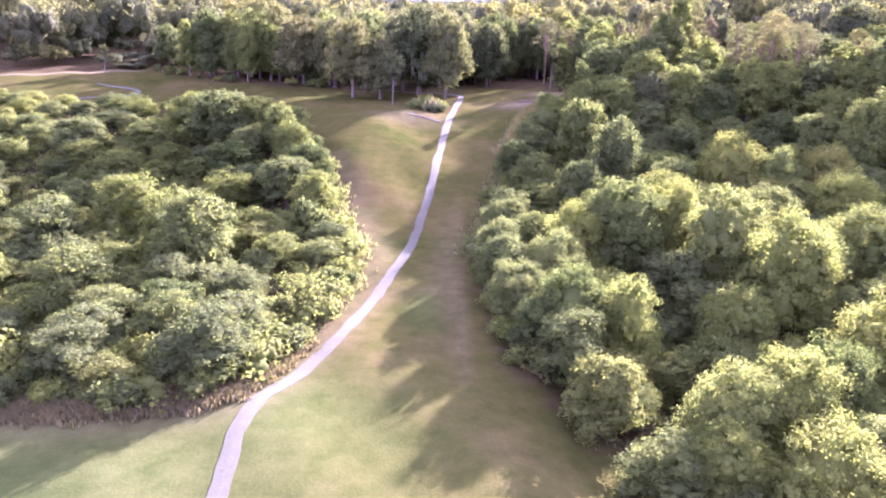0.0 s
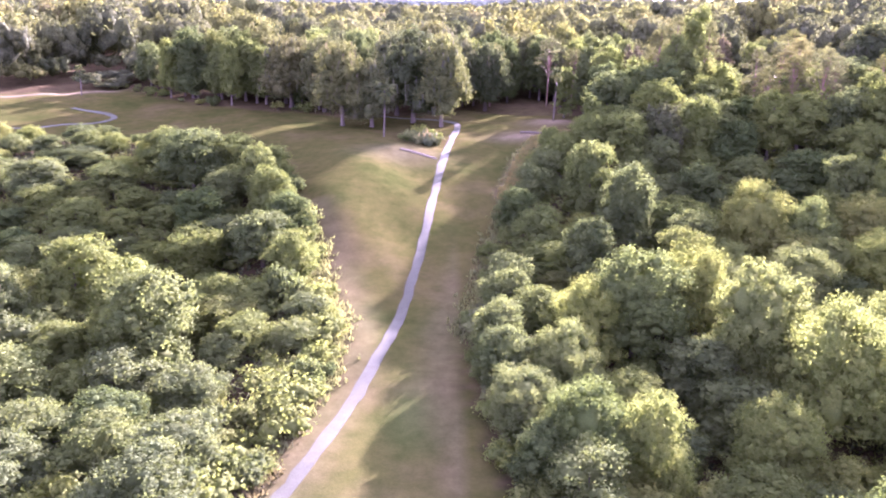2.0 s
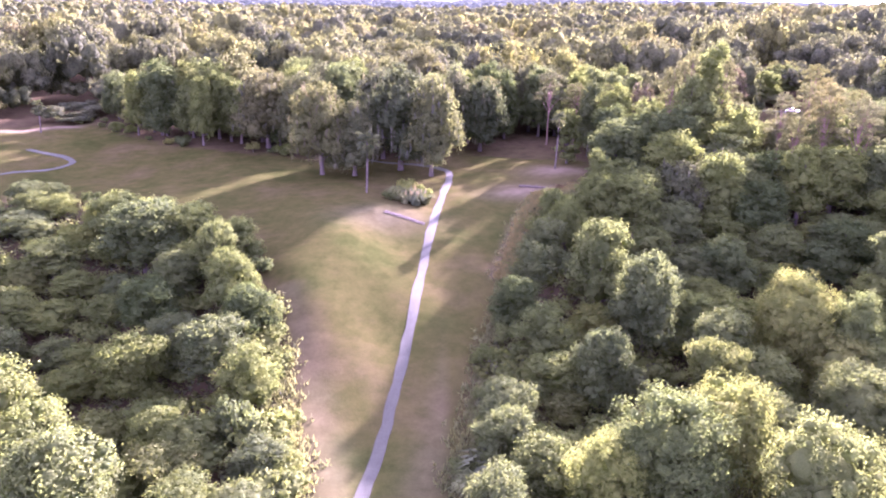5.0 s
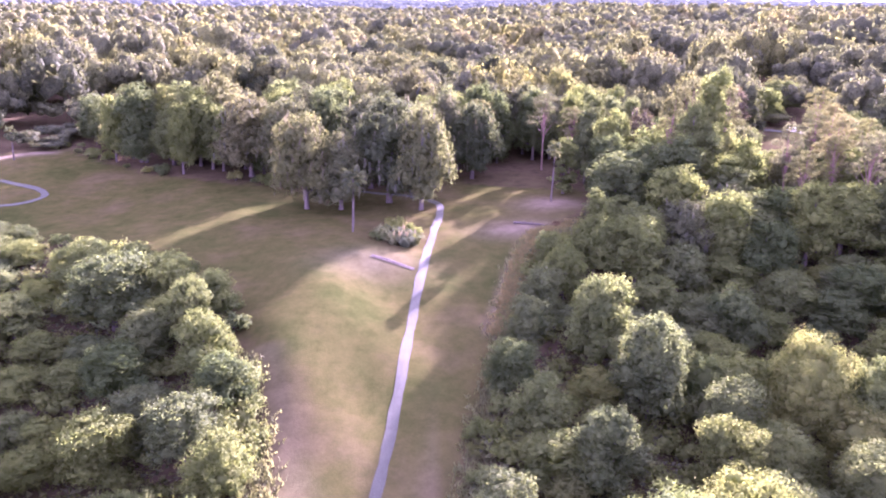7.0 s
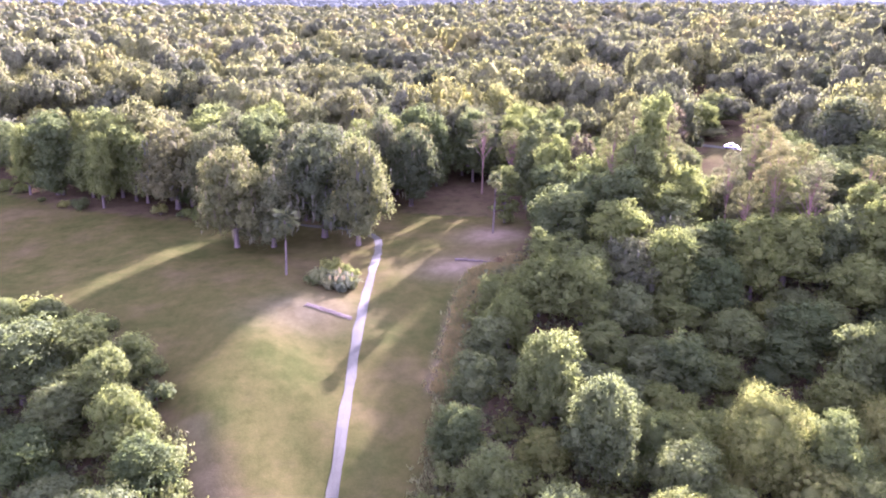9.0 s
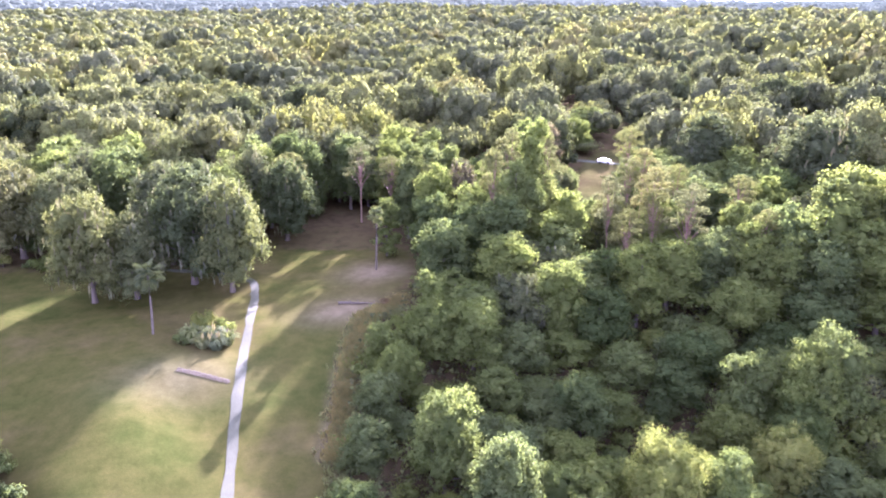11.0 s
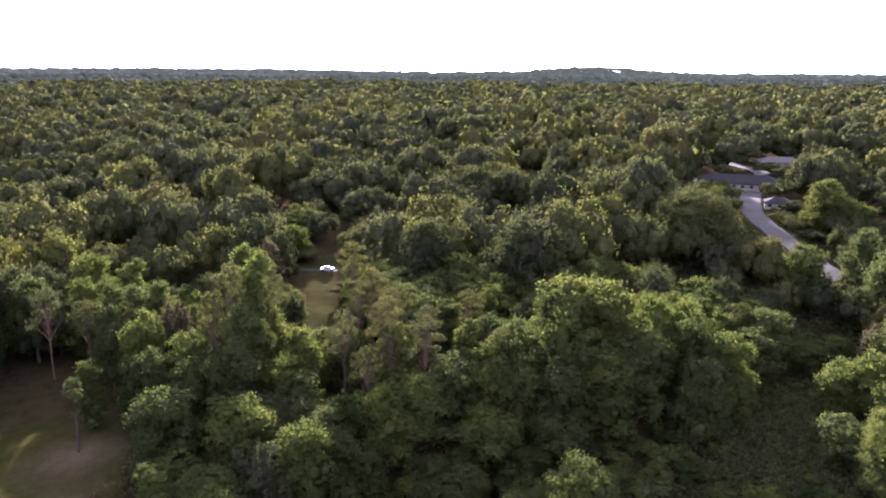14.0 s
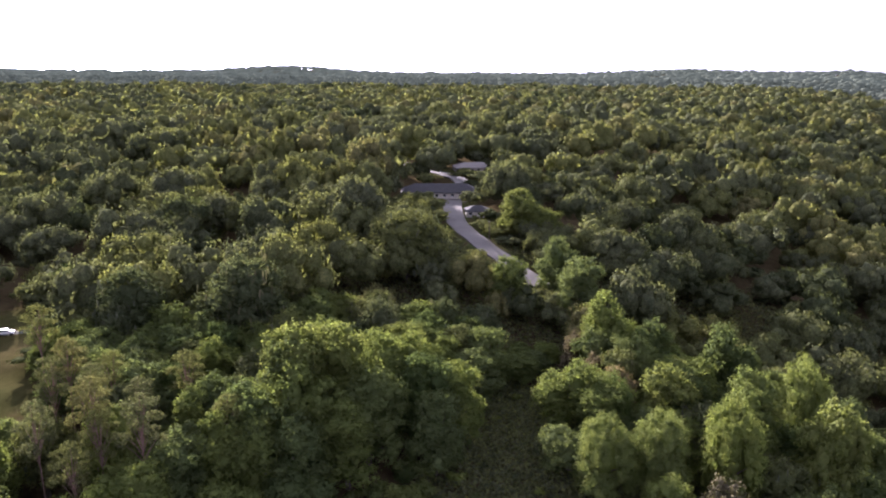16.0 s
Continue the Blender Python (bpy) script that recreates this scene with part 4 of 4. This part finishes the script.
def ribbon(name, line, width, thick, mat, ragged=0.0, seed=0, lift=0.03, smooth=8):
    """A strip of paving laid along a smooth line, with side faces down into the ground."""
    g = np.random.default_rng(seed)
    pts = np.array(smooth_line(line, smooth))
    d = unit(np.gradient(pts, axis=0))
    side = np.stack([-d[:, 1], d[:, 0]], 1)
    rows = []
    for s in (0.5, 0.25, 0.0, -0.25, -0.5):
        k = np.full(len(pts), s * width)
        if abs(s) == 0.5:
            k = k + g.normal(0, ragged, len(pts))
        p = pts + side * k[:, None]
        rows.append(np.stack([*p.T, height(*p.T) + lift + thick - 0.04 * abs(s)], 1))
    rows = [rows[0] - (0, 0, thick + 0.4)] + rows + [rows[-1] - (0, 0, thick + 0.4)]
    v = np.stack(rows, 1).reshape(-1, 3)
    k = (np.arange(len(pts) - 1)[:, None] * 7 + np.arange(6)[None]).ravel()
    return new(name, mesh_of(name, v, np.stack([k, k + 1, k + 8, k + 7], 1), mat))


PATH_LINE = [(-14, 12), (-16.5, 35), (-18.4, 54.5), (-19.2, 68.7), (-15.7, 78), (-11.5, 92), (-7.6, 111), (-4.5, 133), (-1.9, 161), (0.9, 196), (3.9, 224), (5.2, 238), (4.2, 246), (-3.7, 255), (-14, 259), (-24, 262)]
tagged(ribbon("footpath", PATH_LINE, 1.75, 0.05, CONCRETE, 0.1, 3), "narrow pale worn concrete path through the meadow", "path", "", "structure")
LOOP_LINE = [(-160, 240), (-128, 243), (-113, 250), (-104, 256), (-104, 261), (-110, 266), (-122, 272)]
tagged(ribbon("footpath_2", LOOP_LINE, 1.8, 0.05, CONCRETE, 0.1, 4), "pale concrete path looping round in shaded grass", "path", "", "structure")
tagged(ribbon("road", ROAD_LINE, 9.0, 0.06, ASPHALT, 0.05, 5, 0.4), "worn grey asphalt road curving between trees", "road", "", "structure")


# ---- rank grass along the edges of the woods ----
def tufts(name, lines, count, reach, tall, mat, label):
    """Thousands of dry blades in tufts strewn along lines."""
    g = np.random.default_rng(count)
    pts = np.concatenate([np.array(smooth_line(l, 30)) for l in lines])
    pick = pts[g.integers(0, len(pts), count)] + g.normal(0, 1, (count, 2)) * reach
    pick = pick[off_line(PATH_LINE, *pick.T) > 1.9]
    count = len(pick)
    at = np.repeat(pick, 5, axis=0) + g.normal(0, 0.35, (count * 5, 2))
    n = len(at)
    base = np.stack([*at.T, height(*at.T) - 0.05], 1)
    a, h = g.uniform(0, 6.28, n), tall * g.uniform(0.5, 1.2, n)
    e = np.stack([np.cos(a), np.sin(a), 0 * a], 1) * 0.16
    tip = base + np.stack([g.normal(0, 0.3, n), g.normal(0, 0.3, n), h], 1)
    v = np.stack([base - e, base + e, tip], 1).reshape(-1, 3)
    ob = new(name, mesh_of(name, v, np.arange(3 * n).reshape(n, 3), mat))
    return tagged(ob, label, "grass", "", "stuff")


tufts("dry_grass", [LEFT_EDGE[1:5]], 4200, 1.2, 0.8, STRAW, "tall straw-coloured dry grass beside the woods")
tufts("weeds", [[(x - 1.5, y + 2) for x, y in LEFT_EDGE[1:9]], [(x + 0.8, y) for x, y in RIGHT_EDGE[2:9]]], 4000, 1.4, 0.9, WEEDS, "brown and green weeds at the woods' edge")
tufts("bank_grass", [[(26, 217), (30, 219), (36, 224)], [(15, 178), (17.8, 188), (20.2, 198), (22.6, 207), (25, 213), (26, 216)]], 3200, 0.9, 0.9, BANK, "pale tan dry grass on a low bank")

def undergrowth():
    """Low leafy growth over the floor of the near woods."""
    g = np.random.default_rng(5)
    n = 90000
    x, y = g.uniform(-115, 190, n), g.uniform(45, 260, n)
    x, y = np.concatenate([x, g.uniform(95, 192, 60000)]), np.concatenate([y, g.uniform(98, 195, 60000)])
    x, y = np.concatenate([x, g.uniform(150, 330, 90000)]), np.concatenate([y, g.uniform(110, 300, 90000)])
    ok = ~is_open(x, y) & (off_line(ring, x, y) > 1.0) & ((x < 110) | (y < 180) | (x > 150)) & ((np.hypot(x - 8, y - 60) < 190) | (x > 150))
    x, y = x[ok], y[ok]
    lump = np.clip(0.5 + 0.3 * np.sin(x * 0.8 + 3 * np.sin(y * 0.31)) * np.sin(y * 0.7 + 2.5 * np.sin(x * 0.27)) + 0.3 * np.sin(x * 0.33 - y * 0.41 + 2 * np.sin(y * 0.13)), 0, 1)
    z = height(x, y) + (0.2 + np.where(inside(GULLY, x, y), 0.5, 2.0) * lump) * g.uniform(0.5, 1.0, len(x))
    nor = unit(g.normal(size=(len(x), 3)) * 0.8 + (0, 0, 0.8))
    v, f = leaves(g, np.stack([x, y, z], 1), nor, g.uniform(0.3, 0.75, len(x)), 0.8)
    return tagged(new("undergrowth", mesh_of("undergrowth", v, f, WOODS, False, np.repeat(g.uniform(0.1, 0.7, len(x)), 3))), "low tangled green undergrowth on the woodland floor", "undergrowth", "", "stuff")


undergrowth()

# ---- palms and clumps ----
palm(-14.7, 220.5, 12.5, 1.6, "cabbage palm with a grey fan-leaved head on grass")
palm(33.2, 241, 13.5, 1.15, "slim cabbage palm in the shade of the woods")
palm(-128, 292, 9, 1.1, "small cabbage palm beside the looping path")
for x, y, t, n, p in [(-2.6, 212.2, 2.9, 220, 9), (-5.2, 212.8, 2.6, 190, 4), (-0.6, 214.4, 2.9, 190, 4), (-3.4, 215.4, 3.6, 200, 3), (-6.8, 216.2, 3.8, 200, 0)]:
    grass_clump(x, y, t, n, "grey-green pampas grass clump with pale feathery plumes", FROND, p)
for x, y, r, t in [(-8.8, 215.4, 2.0, 2.4), (-1.0, 219, 2.2, 3.0), (-5.2, 220.8, 2.6, 4.2)]:
    set_out("shrub", x, y, None, r, t)
for x, y, t in [(9.8, 124, 5.0), (7.6, 120.5, 3.8), (10.6, 119.5, 4.2)]:
    grass_clump(x, y, t, 170, "spiky grey-green palmetto at the meadow edge", FROND, 0, "saw_palmetto")

grass_clump(-25.5, 71.6, 1.5, 260, "low heap of reddish-brown dead brush on grass", TWIGS, 0, "brush_heap")
grass_clump(-28.5, 72.2, 1.7, 240, "heap of dry brown brush at the woods' edge", TWIGS, 0, "brush_heap")
grass_clump(-23.2, 72.6, 1.2, 240, "low heap of reddish-brown dead brush on grass", TWIGS, 0, "brush_heap")

grass_clump(31.6, 222.0, 1.6, 240, "heap of reddish dead brush on a sandy bank", TWIGS, 0, "brush_heap")


def fallen_log(x0, y0, x1, y1, thick):
    """A bare fallen trunk with broken limb stubs."""
    root = new("fallen_log")
    root.location = (x0, y0, float(height(x0, y0)))
    tagged(root, "bare grey fallen log lying on sandy turf", "log")
    g = np.random.default_rng(3)
    line = []
    for i in range(7):
        t = i / 6
        x, y = x0 + (x1 - x0) * t, y0 + (y1 - y0) * t
        line.append(((x - x0 + g.normal(0, 0.12), y - y0 + g.normal(0, 0.12), float(height(x, y) - height(x0, y0)) + thick * 0.9), thick * (1.2 - 0.7 * t)))
    tv, tq = tubes([line], 8)
    part("trunk", mesh_of("log_trunk", tv, tq, BARK, True), root)
    for i in (2, 3, 5):
        p = Vector(line[i][0])
        q = p + Vector((g.normal(0, 0.5), g.normal(0, 0.5), g.uniform(0.5, 1.1)))
        tv, tq = tubes([[(p, thick * 0.4), (0.5 * (p + q) + Vector((0.05, 0.08, 0)), thick * 0.3), (q, thick * 0.12)]], 6)
        part("limb", mesh_of("log_limb", tv, tq, BARK, True), root)


fallen_log(22.0, 225.3, 31.0, 221.6, 0.26)


def stone_edge(a, b, rows, along):
    """A low step of flat reddish stones laid along the brow of the bank."""
    g = np.random.default_rng(9)
    mats = plain_material("reddish_stone", (0.055, 0.046, 0.03), (0.085, 0.07, 0.046), 1.2, 0.9, 0.4, 9)
    root = new("stone_edging")
    root.location = (*a, float(height(*a)))
    tagged(root, "low step of flat reddish stones across the grass bank", "stone edging")
    shapes = []
    for i in range(5):
        bm = bmesh.new()
        bmesh.ops.create_cube(bm, size=1)
        for v in bm.verts:
            v.co = Vector((v.co.x * 0.46 + g.normal(0, 0.02), v.co.y * 0.36 + g.normal(0, 0.02), v.co.z * 0.5 + g.normal(0, 0.015)))
        bmesh.ops.bevel(bm, geom=bm.edges[:], offset=0.035, segments=1, affect="EDGES")
        me = bpy.data.meshes.new("edging_stone")
        bm.to_mesh(me)
        bm.free()
        me.materials.append(mats)
        shapes.append(me)
    d = Vector((b[0] - a[0], b[1] - a[1], 0))
    turn = math.atan2(d.y, d.x)
    side = Vector((-d.y, d.x, 0)).normalized()
    for i in range(along):
        for j in range(rows):
            p = Vector((*a, 0)) + d * ((i + 0.5 * (j % 2)) / along) + side * (0.4 * j + g.normal(0, 0.04))
            ob = part("stone", shapes[int(g.integers(0, 5))], root)
            ob.location = (p.x - a[0], p.y - a[1], float(height(p.x, p.y) - height(*a)) - 0.19 + g.uniform(0, 0.07))
            ob.rotation_euler = (g.normal(0, 0.04), g.normal(0, 0.04), turn + g.normal(0, 0.08))


stone_edge((-9.3, 203.5), (-0.4, 199.5), 3, 20)

# ---- houses by the road and in the yard ----
ROOF_DARK = plain_material("dark_shingles", (0.035, 0.035, 0.036), (0.06, 0.058, 0.056), 0.6, 0.9, 0.3, 7)
ROOF_PALE = plain_material("pale_shingles", (0.15, 0.135, 0.12), (0.22, 0.2, 0.18), 0.6, 0.9, 0.3, 7)
STUCCO = plain_material("pale_stucco", (0.3, 0.27, 0.23), (0.4, 0.37, 0.32), 0.4, 0.9, 0.15, 8)
WHITE = plain_material("white_paint", (0.72, 0.72, 0.7), (0.82, 0.82, 0.8), 0.4, 0.45, 0.05, 8)
DARK_PAINT = plain_material("dark_paint", (0.03, 0.035, 0.045), (0.05, 0.055, 0.065), 0.4, 0.35, 0.02, 8)
RUBBER = plain_material("black_rubber", (0.02, 0.02, 0.02), (0.04, 0.04, 0.04), 2.0, 0.85, 0.2, 12)
GLASS, gnt, gp = material("dark_window_glass")
gp.inputs["Base Color"].default_value = (0.02, 0.025, 0.03, 1)
gp.inputs["Roughness"].default_value = 0.08


def box_mesh(name, sx, sy, sz, mat, bevel=0.0):
    bm = bmesh.new()
    bmesh.ops.create_cube(bm, size=1, matrix=Matrix.Translation((0, 0, sz / 2)) @ Matrix.Diagonal((sx, sy, sz, 1)))
    if bevel:
        bmesh.ops.bevel(bm, geom=bm.edges[:], offset=bevel, segments=2, affect="EDGES")
    me = bpy.data.meshes.new(name)
    bm.to_mesh(me)
    bm.free()
    me.materials.append(mat)
    return me


def house(x, y, turn, long, deep, tall, rise, roof_mat, label):
    """A low house: walls, a hipped roof with eaves, windows with sills, a door."""
    root = new("house")
    root.matrix_basis = pose(x, y, float(height(x, y)) - 0.3, 0, 0, turn)
    tagged(root, label, "house")
    part("wall", box_mesh("house_wall", long, deep, tall + 0.3, STUCCO), root)
    a, b, e = long / 2 + 0.7, deep / 2 + 0.7, tall + 0.3
    k = max(0.5, a - b * 0.9)
    v = [(-a, -b, e), (a, -b, e), (a, b, e), (-a, b, e), (-a, -b, e + 0.25), (a, -b, e + 0.25), (a, b, e + 0.25), (-a, b, e + 0.25), (-k, 0, e + rise), (k, 0, e + rise)]
    f = [(3, 2, 1, 0), (0, 1, 5, 4), (1, 2, 6, 5), (2, 3, 7, 6), (3, 0, 4, 7), (4, 5, 9, 8), (5, 6, 9), (6, 7, 8, 9), (7, 4, 8)]
    me = bpy.data.meshes.new("hip_roof")
    me.from_pydata(v, [], f)
    me.materials.append(roof_mat)
    part("roof", me, root)
    pane, sill = box_mesh("window_pane", 1.5, 0.12, 1.3, GLASS), box_mesh("window_sill", 1.7, 0.25, 0.1, WHITE)
    for side in (-1, 1):
        for i in range(int(long // 4)):
            ob = part("window", pane, root)
            ob.location = (-long / 2 + 2 + 4 * i, side * (deep / 2 + 0.0), 1.3)
            under = part("sill", sill, ob)
            under.location = (0, side * 0.05, -0.1)
    ob = part("door", box_mesh("house_door", 1.0, 0.16, 2.1, DARK_PAINT), root)
    ob.location = (long / 2 - 4, -deep / 2, 0.3)


def car(x, y, turn, paint, label):
    """A parked car: body, cabin glass and four wheels."""
    root = new("car")
    root.matrix_basis = pose(x, y, float(height(x, y)) + 0.1, 0, 0, turn)
    tagged(root, label, "car")
    body = part("body", box_mesh("car_body", 4.5, 1.8, 0.75, paint, 0.16), root)
    body.location.z = 0.35
    cabin = box_mesh("car_cabin", 2.5, 1.55, 0.6, GLASS, 0.2)
    part("windows", cabin, root).location = (-0.2, 0, 1.03)
    part("roof", box_mesh("car_roof", 1.9, 1.4, 0.1, paint, 0.04), root).location = (-0.2, 0, 1.58)
    tv, tq = tubes([[((0, -0.12, 0), 0.02), ((0, -0.12, 0), 0.33), ((0, 0.12, 0), 0.33), ((0, 0.12, 0), 0.02)]], 14)
    wheel = mesh_of("tyre", tv, tq, RUBBER)
    for sx in (-1.4, 1.4):
        for sy in (-0.82, 0.82):
            part("wheel", wheel, root).location = (sx, sy, 0.33)


house(352, 304, -57, 40, 15, 2.8, 4.0, ROOF_DARK, "long low house with a dark shingle roof")
house(438, 332, -48, 24, 13, 3.0, 3.0, ROOF_PALE, "pale-roofed house beside the road")
house(325, 267, -57, 11, 9, 2.6, 2.4, ROOF_DARK, "small dark-roofed house at the bend of the road")
tagged(ribbon("driveway", [(120, 322), (127, 314.5), (136, 308), (147, 300)], 2.6, 0.05, CONCRETE, 0.05, 8), "pale concrete driveway in a yard", "driveway", "", "structure")
car(127, 313.5, -40, WHITE, "white car parked on the driveway")
car(146, 300.5, -37, WHITE, "white car parked at the end of the driveway")
car(119, 324, 30, DARK_PAINT, "dark car parked by the driveway")
car(277.5, 239.5, 58, DARK_PAINT, "dark car standing at the side of the road")


def utility_pole(x, y, tall):
    """A wooden pole with one cross arm and insulators."""
    root = new("utility_pole")
    root.location = (x, y, float(height(x, y)))
    tagged(root, "weathered wooden utility pole beside the road", "pole")
    tv, tq = tubes([[((0, 0, -0.5), 0.16), ((0, 0, tall * 0.5), 0.14), ((0, 0, tall), 0.11)]], 8)
    part("pole", mesh_of("pole_shaft", tv, tq, BARK, True), root)
    arm = part("cross_arm", box_mesh("cross_arm", 2.2, 0.12, 0.12, BARK), root)
    arm.location = (0, 0.14, tall - 0.8)
    for i in (-0.9, 0.0, 0.9):
        tv, tq = tubes([[((0, 0, 0), 0.03), ((0, 0, 0.1), 0.07), ((0, 0, 0.2), 0.03)]], 6)
        part("insulator", mesh_of("insulator", tv, tq, WHITE), arm).location = (i, 0, 0.12)


utility_pole(291.5, 243, 9.5)
utility_pole(313, 267, 9.5)


def far_hall(x, y, turn, long, tall):
    """A pale flat-roofed building far off."""
    root = new("pale_building")
    root.matrix_basis = pose(x, y, float(height(x, y)), 0, 0, turn)
    tagged(root, "distant pale flat-roofed building above the woods", "building")
    part("wall", box_mesh("hall_wall", long, 12, tall, WHITE), root)
    part("roof", box_mesh("hall_roof", long + 1, 13, 0.8, ROOF_PALE), root).location.z = tall
    for i in range(max(1, int(long // 8))):
        part("window", box_mesh("hall_window", 6, 0.3, 2.0, GLASS), root).location = (-long / 2 + 5 + 8 * i, -6, tall * 0.5)


for x, y, long, tall in FAR_HALLS:
    far_hall(x, y, -math.degrees(math.atan2(x, y - 95)), long, tall)
